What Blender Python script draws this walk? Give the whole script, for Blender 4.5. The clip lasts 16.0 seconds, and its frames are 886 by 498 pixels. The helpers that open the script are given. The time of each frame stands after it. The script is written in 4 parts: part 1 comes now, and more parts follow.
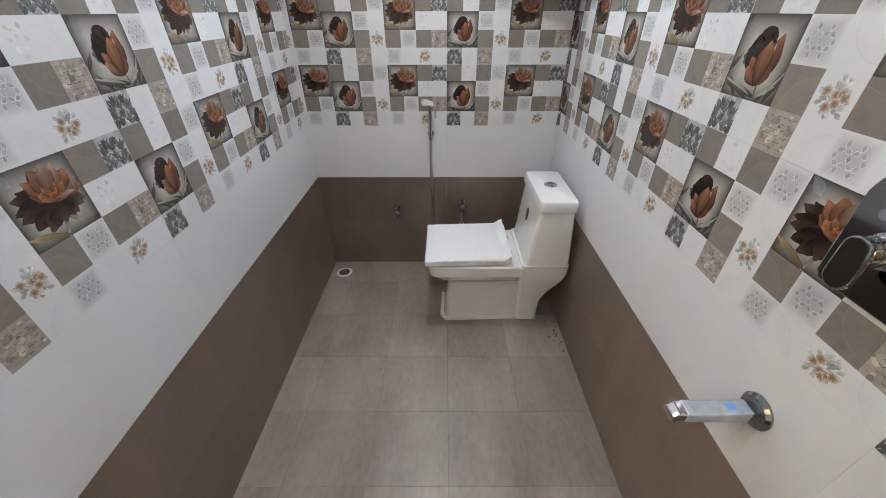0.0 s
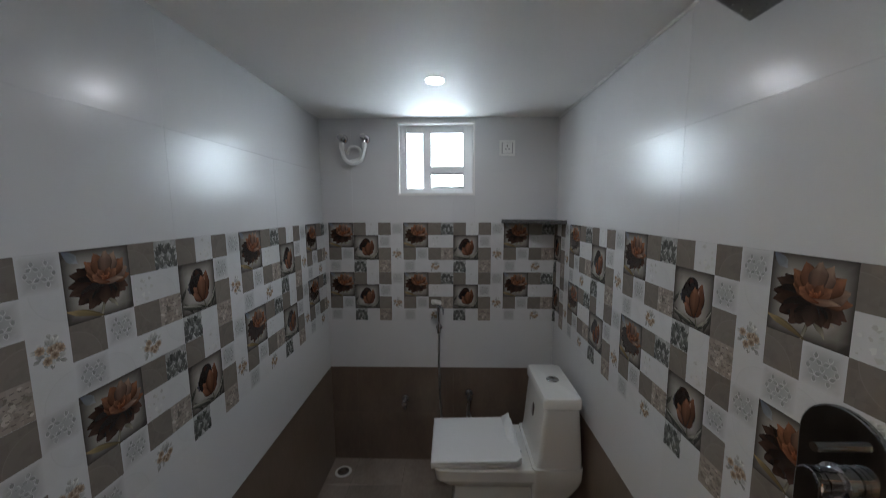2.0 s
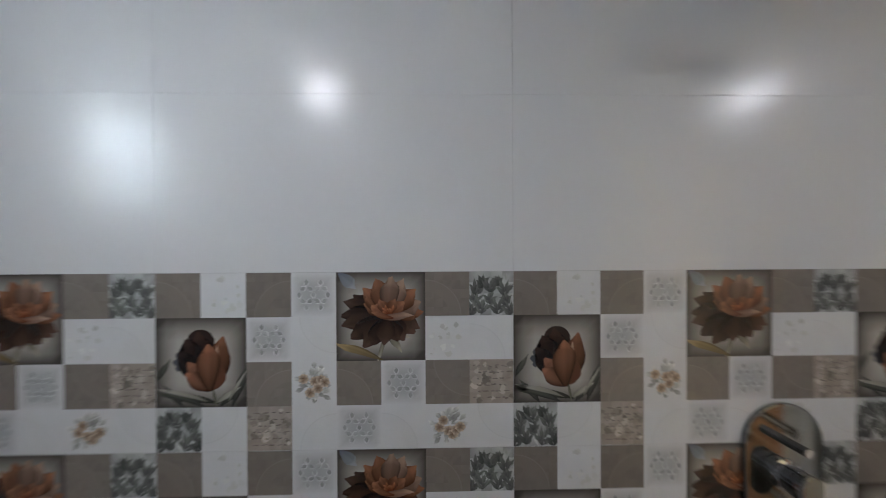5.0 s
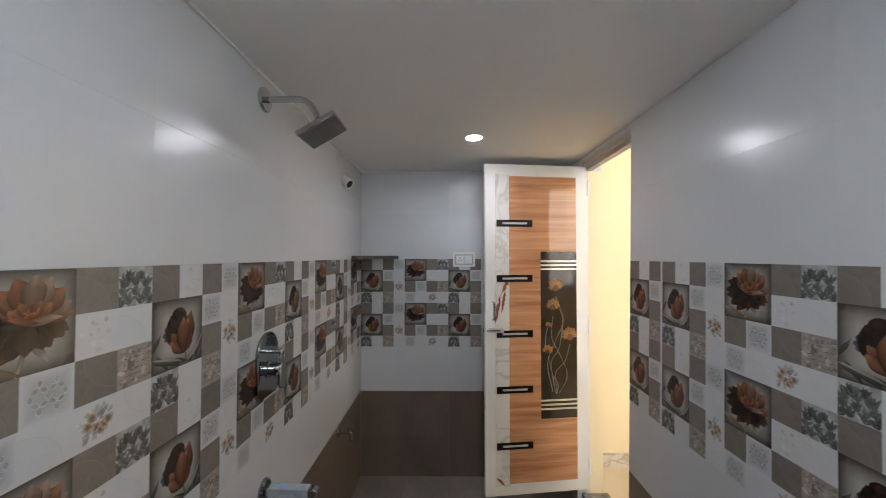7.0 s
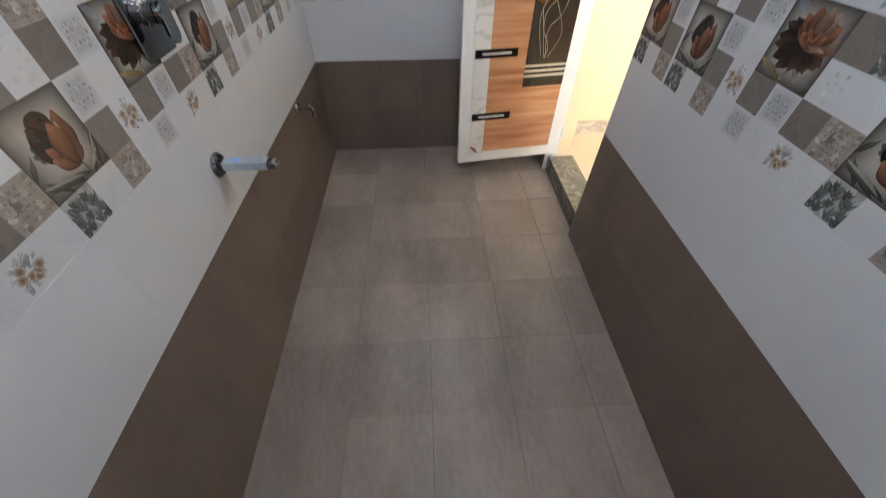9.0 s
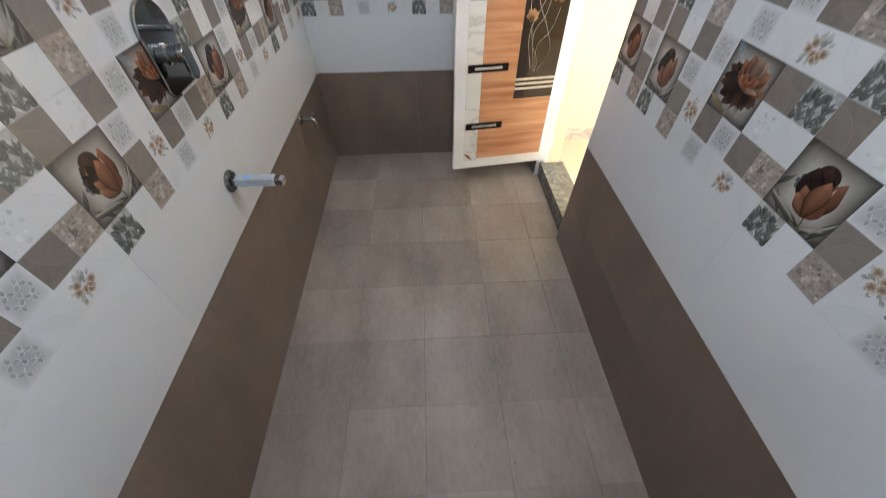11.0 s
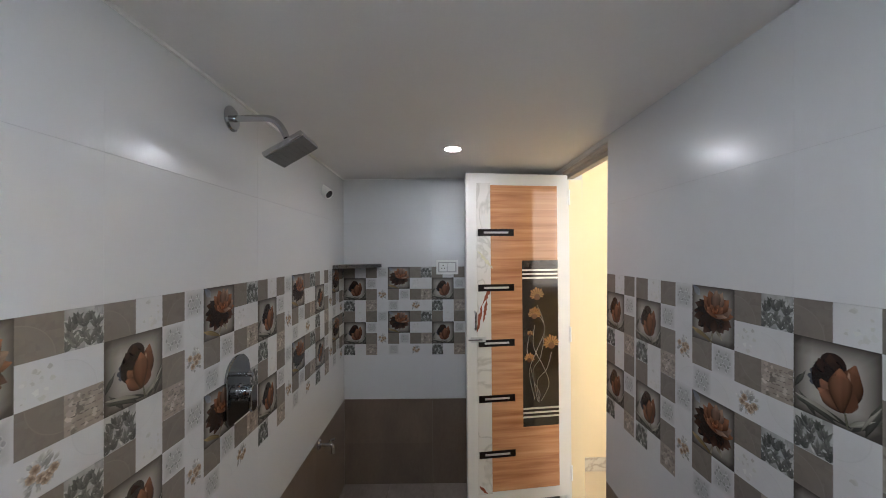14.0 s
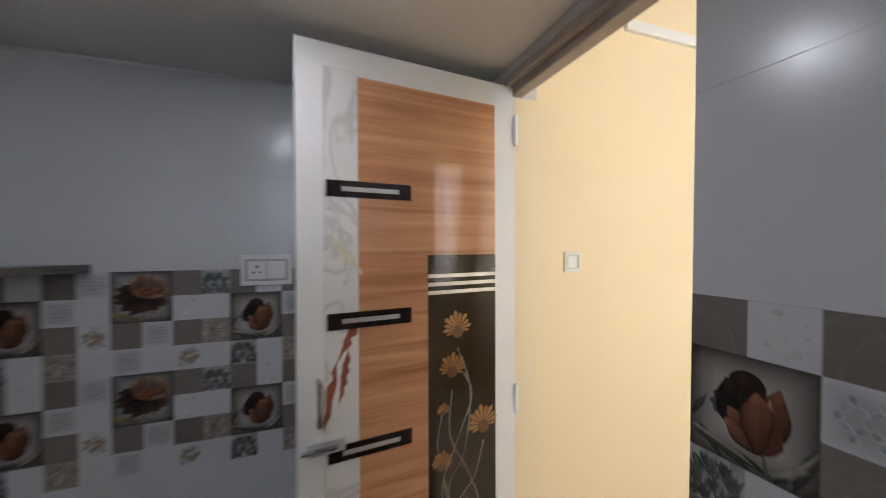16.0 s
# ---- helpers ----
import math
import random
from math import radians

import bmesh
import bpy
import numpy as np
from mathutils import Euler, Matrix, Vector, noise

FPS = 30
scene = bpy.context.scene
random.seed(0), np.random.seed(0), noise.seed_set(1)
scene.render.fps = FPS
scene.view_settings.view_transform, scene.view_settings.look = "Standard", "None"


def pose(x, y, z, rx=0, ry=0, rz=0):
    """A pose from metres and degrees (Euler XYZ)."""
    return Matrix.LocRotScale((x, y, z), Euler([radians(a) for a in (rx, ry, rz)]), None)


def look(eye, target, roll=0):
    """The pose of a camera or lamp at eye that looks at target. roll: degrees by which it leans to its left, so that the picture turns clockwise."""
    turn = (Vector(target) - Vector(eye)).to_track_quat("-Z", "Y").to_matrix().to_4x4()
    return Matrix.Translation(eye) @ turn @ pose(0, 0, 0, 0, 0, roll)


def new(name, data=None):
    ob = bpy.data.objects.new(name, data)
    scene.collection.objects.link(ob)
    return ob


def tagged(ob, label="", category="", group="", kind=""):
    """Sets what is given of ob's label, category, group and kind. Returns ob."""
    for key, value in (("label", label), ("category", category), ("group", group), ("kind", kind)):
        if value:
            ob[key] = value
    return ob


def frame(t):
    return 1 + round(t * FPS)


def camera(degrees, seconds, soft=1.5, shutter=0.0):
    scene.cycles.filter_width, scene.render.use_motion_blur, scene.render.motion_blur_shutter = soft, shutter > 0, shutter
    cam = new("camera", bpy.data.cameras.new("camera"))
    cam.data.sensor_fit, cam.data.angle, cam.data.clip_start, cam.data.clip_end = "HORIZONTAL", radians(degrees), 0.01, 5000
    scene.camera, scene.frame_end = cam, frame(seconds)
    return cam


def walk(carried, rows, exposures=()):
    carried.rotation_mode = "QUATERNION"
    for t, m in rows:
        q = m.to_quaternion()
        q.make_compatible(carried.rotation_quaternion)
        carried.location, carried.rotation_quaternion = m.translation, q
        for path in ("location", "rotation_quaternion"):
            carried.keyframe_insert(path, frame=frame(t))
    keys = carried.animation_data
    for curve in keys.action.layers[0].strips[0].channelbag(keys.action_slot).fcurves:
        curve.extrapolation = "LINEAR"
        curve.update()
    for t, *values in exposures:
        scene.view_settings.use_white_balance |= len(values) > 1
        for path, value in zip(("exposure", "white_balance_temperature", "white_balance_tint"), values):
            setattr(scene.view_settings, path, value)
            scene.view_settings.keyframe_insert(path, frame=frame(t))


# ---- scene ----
cam = camera(101.4, 16.0, 0.95, 0.4)
PATH = [
    (0, (0.779, 0.885, 1.432), (0.775, 2.553, 0.330), -0.1),
    (0.5, (0.785, 0.861, 1.456), (0.768, 2.555, 0.392), 0.0),
    (1, (0.792, 0.835, 1.507), (0.754, 2.634, 0.634), -0.1),
    (1.5, (0.788, 0.798, 1.558), (0.744, 2.719, 1.007), -0.1),
    (2, (0.780, 0.757, 1.583), (0.737, 2.745, 1.361), -0.1),
    (2.5, (0.772, 0.734, 1.583), (0.738, 2.734, 1.609), -0.1),
    (3, (0.775, 0.781, 1.563), (0.788, 2.780, 1.647), 0.0),
    (3.2, (0.774, 0.833, 1.557), (0.918, 2.825, 1.642), -0.1),
    (5.3, (0.800, 2.030, 1.535), (2.690, 1.370, 1.513), 0.4),
    (5.5, (0.815, 2.090, 1.524), (2.514, 1.037, 1.510), 0.8),
    (5.8, (0.815, 2.178, 1.526), (2.088, 0.622, 1.556), 0.6),
    (6, (0.805, 2.240, 1.530), (1.846, 0.532, 1.555), 0.8),
    (6.2, (0.812, 2.310, 1.522), (1.552, 0.449, 1.557), 0.5),
    (6.4, (0.813, 2.388, 1.513), (1.281, 0.441, 1.557), 0.2),
    (6.5, (0.812, 2.429, 1.511), (1.176, 0.462, 1.554), 0.1),
    (7, (0.809, 2.492, 1.519), (0.835, 0.493, 1.559), 0.0),
    (7.5, (0.805, 2.444, 1.530), (0.766, 0.444, 1.519), 0.0),
    (8, (0.797, 2.352, 1.481), (0.748, 0.434, 0.914), -0.1),
    (8.5, (0.796, 2.288, 1.393), (0.731, 0.607, 0.312), -0.2),
    (8.7, (0.790, 2.274, 1.368), (0.722, 0.715, 0.116), -0.2),
    (9.7, (0.766, 2.280, 1.370), (0.705, 1.145, -0.20), -0.3),
    (10.8, (0.748, 2.316, 1.461), (0.691, 1.031, -0.069), -0.4),
    (11, (0.746, 2.326, 1.481), (0.687, 0.964, 0.021), -0.4),
    (11.5, (0.742, 2.366, 1.524), (0.676, 0.748, 0.349), -0.2),
    (12, (0.738, 2.417, 1.573), (0.680, 0.594, 0.754), -0.3),
    (12.5, (0.742, 2.481, 1.608), (0.697, 0.527, 1.182), -0.2),
    (13, (0.743, 2.531, 1.619), (0.712, 0.533, 1.532), -0.2),
    (13.5, (0.743, 2.515, 1.604), (0.722, 0.515, 1.618), -0.4),
    (14, (0.742, 2.485, 1.597), (0.729, 0.485, 1.616), -0.4),
    (14.5, (0.724, 2.333, 1.585), (0.723, 0.333, 1.605), -0.4),
    (14.8, (0.703, 2.160, 1.580), (0.698, 0.160, 1.597), -0.3),
    (15, (0.684, 2.046, 1.580), (0.673, 0.046, 1.594), -0.2),
    (15.5, (0.639, 1.696, 1.559), (0.493, -0.298, 1.573), -0.2),
    (15.8, (0.598, 1.437, 1.566), (0.112, -0.497, 1.566), -0.3),
    (16, (0.556, 1.295, 1.574), (-0.116, -0.587, 1.552), -0.2),
]
EXPOSURES = [
    (0.0, 1.27, 6500, 13), (0.5, 1.29, 6500, 13), (1.0, 1.0, 6400, 12), (1.5, 0.05, 6200, 12), (2.0, -0.52, 6450, 12), (2.5, -0.44, 6700, 15), (3.2, -0.32, 6700, 15),
    (5.3, 0.06, 6450, 14), (6.0, 0.26, 6600, 15), (7.0, 0.05, 6500, 14), (8.0, 0.0, 6500, 15), (8.5, 0.42, 6200, 15), (11.0, 1.0, 6200, 13), (12.0, 0.36, 6100, 12), (13.0, 0.10, 6200, 13),
    (14.5, 0.0, 6500, 15), (15.5, -0.28, 6350, 16), (16.0, -0.62, 6300, 17)]
walk(cam, [(t, look(eye, target, roll)) for t, eye, target, roll in PATH], EXPOSURES)

# ---- world and lights ----
W, L, H = 1.405, 2.92, 2.105          # east wall, length, ceiling height
X0 = 0.016                             # face of the west wall at the floral band; it leans outwards going up
LEAN = pose(0.040, 0, 0, 0, -0.92, 0)
world = bpy.data.worlds.new("sky")
scene.world = world
world.use_nodes = True
wn = world.node_tree
sky = wn.nodes.new("ShaderNodeTexSky")
sky.sky_type, sky.sun_disc = "NISHITA", False
sky.sun_elevation, sky.sun_rotation = radians(50), radians(200)
wn.nodes["Background"].inputs[1].default_value = 0.12
wn.links.new(sky.outputs[0], wn.nodes["Background"].inputs[0])


def area(name, m, sx, sy, watts, colour):
    d = bpy.data.lights.new(name, "AREA")
    d.shape, d.size, d.size_y, d.energy, d.color = "RECTANGLE", sx, sy, watts, colour
    ob = new(name, d)
    ob.matrix_world = m
    return ob


# added lamp, out of view, that brightens the passage and the doorway
area("passage_fill", look((-1.0, 2.55, 1.75), (-0.75, 0.2, 1.3)), 0.9, 1.2, 14.5, (1.0, 0.91, 0.77))


# ---- materials ----
def mat(name, colour, rough=0.5, metal=0.0, vary=0.06, scale=6.0, fine=80.0, bump=0.0, coat=0.0, rough_vary=0.05, island=0.0, piece=0.0, spec=0.5, stretch=None):
    """Plain procedural surface: colour with a broad and a fine noise, uneven gloss and slight relief."""
    m = bpy.data.materials.new(name)
    m.use_nodes = True
    nt = m.node_tree
    b = nt.nodes["Principled BSDF"]
    co = nt.nodes.new("ShaderNodeTexCoord")
    n1, n2 = nt.nodes.new("ShaderNodeTexNoise"), nt.nodes.new("ShaderNodeTexNoise")
    geo = nt.nodes.new("ShaderNodeNewGeometry")
    n1.inputs["Scale"].default_value, n2.inputs["Scale"].default_value = scale, fine
    n1.inputs["Detail"].default_value, n2.inputs["Detail"].default_value = 4, 3
    where = geo.outputs["Position"]
    if stretch:
        mp = nt.nodes.new("ShaderNodeMapping")
        mp.inputs["Scale"].default_value = stretch
        nt.links.new(where, mp.inputs[0])
        where = mp.outputs[0]
    nt.links.new(where, n1.inputs["Vector"])
    nt.links.new(where if stretch else geo.outputs["Position"], n2.inputs["Vector"])
    add = nt.nodes.new("ShaderNodeMath")
    add.operation = "MULTIPLY_ADD"
    add.inputs[1].default_value = 0.4
    nt.links.new(n2.outputs[0], add.inputs[0])
    nt.links.new(n1.outputs[0], add.inputs[2])
    rng = nt.nodes.new("ShaderNodeMapRange")
    rng.inputs[1].default_value, rng.inputs[2].default_value = 0.4, 1.0
    rng.inputs[3].default_value, rng.inputs[4].default_value = 1 - vary, 1 + vary
    nt.links.new(add.outputs[0], rng.inputs[0])
    fac = rng.outputs[0]
    if piece:
        info = nt.nodes.new("ShaderNodeObjectInfo")
        pr = nt.nodes.new("ShaderNodeMapRange")
        pr.inputs[3].default_value, pr.inputs[4].default_value = 1 - piece, 1 + piece
        nt.links.new(info.outputs["Random"], pr.inputs[0])
        mm = nt.nodes.new("ShaderNodeMath")
        mm.operation = "MULTIPLY"
        nt.links.new(fac, mm.inputs[0])
        nt.links.new(pr.outputs[0], mm.inputs[1])
        fac = mm.outputs[0]
    mul = nt.nodes.new("ShaderNodeVectorMath")
    mul.operation = "SCALE"
    mul.inputs[0].default_value = colour
    nt.links.new(fac, mul.inputs["Scale"])
    nt.links.new(mul.outputs[0], b.inputs["Base Color"])
    rr = nt.nodes.new("ShaderNodeMapRange")
    rr.inputs[3].default_value, rr.inputs[4].default_value = max(0.02, rough - rough_vary), rough + rough_vary
    nt.links.new(n1.outputs[0], rr.inputs[0])
    nt.links.new(rr.outputs[0], b.inputs["Roughness"])
    b.inputs["Metallic"].default_value = metal
    b.inputs["Coat Weight"].default_value = coat
    b.inputs["Specular IOR Level"].default_value = spec
    if bump:
        bp = nt.nodes.new("ShaderNodeBump")
        bp.inputs["Strength"].default_value, bp.inputs["Distance"].default_value = bump, 0.002
        nt.links.new(n2.outputs[0], bp.inputs["Height"])
        nt.links.new(bp.outputs[0], b.inputs["Normal"])
    return m


def principled(m):
    return m.node_tree.nodes["Principled BSDF"]


def printed(name, rough=0.235):
    """Glazed print: colours come from the mesh's own print layer, broken up by noise."""
    m = mat(name, (1, 1, 1), rough, vary=0.03, scale=30, fine=260, rough_vary=0.01)
    nt = m.node_tree
    at = nt.nodes.new("ShaderNodeAttribute")
    at.attribute_name = "print"
    mul = [n for n in nt.nodes if n.bl_idname == "ShaderNodeVectorMath"][0]
    nt.links.new(at.outputs["Color"], mul.inputs[0])
    return m


def laminate(name):
    """Glossy wood-print laminate with grain running along x."""
    m = mat(name, (0.5, 0.22, 0.09), 0.07, rough_vary=0.02)
    nt = m.node_tree
    geo = nt.nodes.new("ShaderNodeTexCoord")
    mp = nt.nodes.new("ShaderNodeMapping")
    mp.inputs["Scale"].default_value = (1.1, 1.0, 20.0)
    n = nt.nodes.new("ShaderNodeTexNoise")
    n.inputs["Scale"].default_value, n.inputs["Detail"].default_value, n.inputs["Distortion"].default_value = 1.6, 7, 0.5
    ramp = nt.nodes.new("ShaderNodeValToRGB")
    e = ramp.color_ramp.elements
    e[0].position, e[0].color = 0.28, (0.36, 0.15, 0.07, 1)
    e[1].position, e[1].color = 0.74, (0.66, 0.37, 0.205, 1)
    mid = e.new(0.5)
    mid.color = (0.545, 0.265, 0.135, 1)
    nt.links.new(geo.outputs["Object"], mp.inputs[0])
    nt.links.new(mp.outputs[0], n.inputs["Vector"])
    nt.links.new(n.outputs[0], ramp.inputs[0])
    nt.links.new(ramp.outputs[0], principled(m).inputs["Base Color"])
    return m


def veined(name, base, vein, scale, rough, width=0.06):
    """Marble: thin warped veins over a mottled ground."""
    m = mat(name, base, rough)
    nt = m.node_tree
    co = nt.nodes.new("ShaderNodeTexCoord")
    n = nt.nodes.new("ShaderNodeTexNoise")
    n.inputs["Scale"].default_value, n.inputs["Detail"].default_value, n.inputs["Distortion"].default_value = scale, 5, 1.4
    ramp = nt.nodes.new("ShaderNodeValToRGB")
    e = ramp.color_ramp.elements
    e[0].position, e[0].color = 0.5 - width, (*base, 1)
    e[1].position, e[1].color = 0.5 + width, (*base, 1)
    k = e.new(0.5)
    k.color = (*vein, 1)
    nt.links.new(co.outputs["Object"], n.inputs["Vector"])
    nt.links.new(n.outputs[0], ramp.inputs[0])
    nt.links.new(ramp.outputs[0], principled(m).inputs["Base Color"])
    return m


def stain(name, colour, strength):
    """A faint run of dirt that thins out towards its edges and its foot."""
    m = mat(name, colour, 0.5, vary=0.2, scale=40)
    nt = m.node_tree
    co, n, sep = nt.nodes.new("ShaderNodeTexCoord"), nt.nodes.new("ShaderNodeTexNoise"), nt.nodes.new("ShaderNodeSeparateXYZ")
    n.inputs["Scale"].default_value, n.inputs["Detail"].default_value = 9, 5
    nt.links.new(co.outputs["Generated"], sep.inputs[0])
    nt.links.new(co.outputs["Generated"], n.inputs["Vector"])
    def op(kind, a, b):
        k = nt.nodes.new("ShaderNodeMath")
        k.operation, k.use_clamp = kind, True
        for i, v in enumerate((a, b)):
            if isinstance(v, float):
                k.inputs[i].default_value = v
            else:
                nt.links.new(v, k.inputs[i])
        return k.outputs[0]
    side = op("MULTIPLY", sep.outputs[1], op("SUBTRACT", 1.0, sep.outputs[1]))
    a = op("MULTIPLY", op("MULTIPLY", side, 4.0), op("MULTIPLY", sep.outputs[2], n.outputs[0]))
    nt.links.new(op("MULTIPLY", a, strength), principled(m).inputs["Alpha"])
    return m


def glow(name, colour, strength):
    m = bpy.data.materials.new(name)
    m.use_nodes = True
    b = principled(m)
    b.inputs["Base Color"].default_value = (0.8, 0.8, 0.8, 1)
    b.inputs["Emission Color"].default_value, b.inputs["Emission Strength"].default_value = (*colour, 1), strength
    return m


def glass(name):
    m = bpy.data.materials.new(name)
    m.use_nodes = True
    nt = m.node_tree
    t, g, mix = nt.nodes.new("ShaderNodeBsdfTransparent"), nt.nodes.new("ShaderNodeBsdfGlossy"), nt.nodes.new("ShaderNodeMixShader")
    t.inputs[0].default_value, g.inputs["Roughness"].default_value = (0.93, 0.96, 0.95, 1), 0.05
    mix.inputs[0].default_value = 0.07
    nt.links.new(t.outputs[0], mix.inputs[1])
    nt.links.new(g.outputs[0], mix.inputs[2])
    nt.links.new(mix.outputs[0], nt.nodes["Material Output"].inputs[0])
    return m


WHITE_TILE = mat("white_glazed_tile", (0.63, 0.632, 0.638), 0.235, vary=0.012, scale=3, fine=14, piece=0.012, rough_vary=0.03)
BROWN_TILE = mat("brown_matt_tile", (0.172, 0.127, 0.096), 0.36, vary=0.20, scale=7, fine=60, stretch=(1, 1, 0.4), piece=0.09, rough_vary=0.05)
FLOOR_TILE = mat("floor_stone_tile", (0.288, 0.238, 0.202), 0.38, vary=0.32, scale=5, fine=60, stretch=(1, 0.45, 1), piece=0.12, rough_vary=0.1, bump=0.12)
PRINT = printed("printed_glazed_tile")
WALL_GROUT = mat("pale_grout", (0.60, 0.60, 0.60), 0.6, vary=0.08, bump=0.2)
GROUT = mat("grout", (0.17, 0.145, 0.122), 0.9, vary=0.15, bump=0.3)
CEILING = mat("ceiling_paint", (0.78, 0.765, 0.745), 0.6, vary=0.03, scale=2, fine=120, bump=0.08)
YELLOW = mat("yellow_wall_paint", (0.82, 0.69, 0.455), 0.55, vary=0.03, scale=2, fine=140, bump=0.1)
PASSAGE_FLOOR = mat("cream_floor_tile", (0.62, 0.52, 0.38), 0.3, vary=0.06)
SKIRTING = veined("cream_marble", (0.62, 0.56, 0.46), (0.42, 0.36, 0.28), 5, 0.3)
CERAMIC = mat("white_ceramic", (0.8, 0.8, 0.78), 0.12, vary=0.012, coat=0.4, rough_vary=0.03)
SEAT = mat("white_seat_plastic", (0.84, 0.85, 0.85), 0.2, vary=0.01)
CHROME = mat("chrome", (0.55, 0.56, 0.58), 0.06, 1.0, vary=0.04, rough_vary=0.03)
# same chrome, with dark reflections put into its base colour
DARK_REFLECTION_CHROME = mat("chrome_with_dark_reflection", (0.30, 0.315, 0.32), 0.07, 1.0, vary=0.10, rough_vary=0.04)
BRUSHED = mat("brushed_steel", (0.55, 0.55, 0.54), 0.3, 1.0, vary=0.08)
RUBBER = mat("grey_rubber_face", (0.15, 0.15, 0.15), 0.5, vary=0.08)
WRAP = mat("bluish_plastic_wrap", (0.46, 0.51, 0.58), 0.2, 0.3, vary=0.2, scale=40, fine=200, bump=0.5)
PLASTIC = mat("white_plastic", (0.78, 0.78, 0.76), 0.3, vary=0.015)
UPVC = mat("white_window_profile", (0.88, 0.89, 0.90), 0.35, vary=0.015)
GROOVE_SHADE = mat("groove_shade_grey", (0.42, 0.42, 0.41), 0.4)
SEAL = mat("black_seal", (0.02, 0.02, 0.02), 0.6)
# near-black for dirt crumbs and for shade painted in place of holes
DARK = mat("dark_hole_shade_and_dirt", (0.015, 0.013, 0.012), 0.8)
GRANITE = mat("dark_granite", (0.07, 0.068, 0.068), 0.28, vary=0.5, scale=120, fine=400)
SILL = veined("green_grey_marble", (0.25, 0.235, 0.20), (0.12, 0.12, 0.105), 9, 0.22, 0.12)
WHITE_PAINT = mat("white_enamel", (0.76, 0.75, 0.73), 0.3, vary=0.025)
FRAME_PAINT = mat("taupe_frame_paint", (0.42, 0.36, 0.31), 0.45, vary=0.06)
WOOD = laminate("wood_print_laminate")
MARBLE = veined("white_marble_laminate", (0.72, 0.70, 0.67), (0.55, 0.53, 0.50), 2.6, 0.10, 0.03)
ESPRESSO = mat("espresso_panel", (0.018, 0.011, 0.009), 0.09, vary=0.3, scale=3, fine=90)
SILVER = mat("silver_inlay", (0.6, 0.59, 0.58), 0.3, 0.6, vary=0.05)
GOLD = mat("gold_print", (0.62, 0.36, 0.16), 0.35, 0.3, vary=0.15, fine=200)
GOLD_DARK = mat("dark_gold_print", (0.16, 0.07, 0.03), 0.35, vary=0.1)
RUST = mat("rust_red_print", (0.30, 0.09, 0.05), 0.25, vary=0.2, scale=60)
OLIVE = mat("olive_print", (0.64, 0.61, 0.46), 0.25, vary=0.2, scale=60)
BADGE = mat("brown_badge", (0.055, 0.025, 0.022), 0.3)
CEMENT = mat("white_cement", (0.74, 0.72, 0.68), 0.85, vary=0.12, scale=40, bump=0.5)
LAMP_GLOW = glow("led_diffuser", (0.91, 0.95, 1.0), 250.0)
HAZE = glow("bright_hazy_sky", (0.77, 0.885, 1.0), 28.0)
GLASS = glass("clear_window_glass")
RUN = stain("tea_brown_run", (0.40, 0.29, 0.17), 0.75)
BLUE = mat("blue_sticker", (0.12, 0.3, 0.65), 0.4)


# ---- mesh helpers ----
def link(name, bm, material, parent=None, label="", smooth=False):
    me = bpy.data.meshes.new(name)
    bm.to_mesh(me)
    bm.free()
    for m in material if isinstance(material, (list, tuple)) else [material]:
        me.materials.append(m)
    if smooth:
        me.shade_smooth()
        me.set_sharp_from_angle(angle=radians(32))
    ob = new(name, me)
    ob.parent = parent
    if label:
        ob["label"] = label
    return ob


def part(name, bm, material, parent, label="", smooth=False):
    return link(name, bm, material, parent, label, smooth)


def thing(name, place, label, category, group="", rz=0.0):
    ob = new(name)
    ob.empty_display_size = 0.05
    ob.matrix_world = pose(*place, 0, 0, rz)
    return tagged(ob, label, category, group)


def box(x0, x1, y0, y1, z0, z1, bevel=0.0, bm=None, segments=2):
    own = bmesh.new()
    bmesh.ops.create_cube(own, size=1)
    for v in own.verts:
        v.co = Vector((x0 + (v.co.x + 0.5) * (x1 - x0), y0 + (v.co.y + 0.5) * (y1 - y0), z0 + (v.co.z + 0.5) * (z1 - z0)))
    if bevel:
        bmesh.ops.bevel(own, geom=own.edges[:], offset=bevel, segments=segments, affect="EDGES", profile=0.5)
    if bm is None:
        return own
    me = bpy.data.meshes.new("tmp")
    own.to_mesh(me)
    own.free()
    bm.from_mesh(me)
    bpy.data.meshes.remove(me)
    return bm


def turned(profile, axis="z", segments=24, at=(0, 0, 0)):
    """A solid of revolution from (radius, height) pairs."""
    bm = bmesh.new()
    rings = []
    for r, h in profile:
        ring = []
        for k in range(segments):
            a = 2 * math.pi * k / segments
            p = {"z": (r * math.cos(a), r * math.sin(a), h), "x": (h, r * math.cos(a), r * math.sin(a)), "y": (r * math.sin(a), h, r * math.cos(a))}[axis]
            ring.append(bm.verts.new(Vector(p) + Vector(at)))
        rings.append(ring)
    for a, b in zip(rings, rings[1:]):
        for k in range(segments):
            bm.faces.new((a[k], a[(k + 1) % segments], b[(k + 1) % segments], b[k]))
    bm.faces.new(rings[0][::-1])
    bm.faces.new(rings[-1])
    bmesh.ops.recalc_face_normals(bm, faces=bm.faces[:])
    return bm


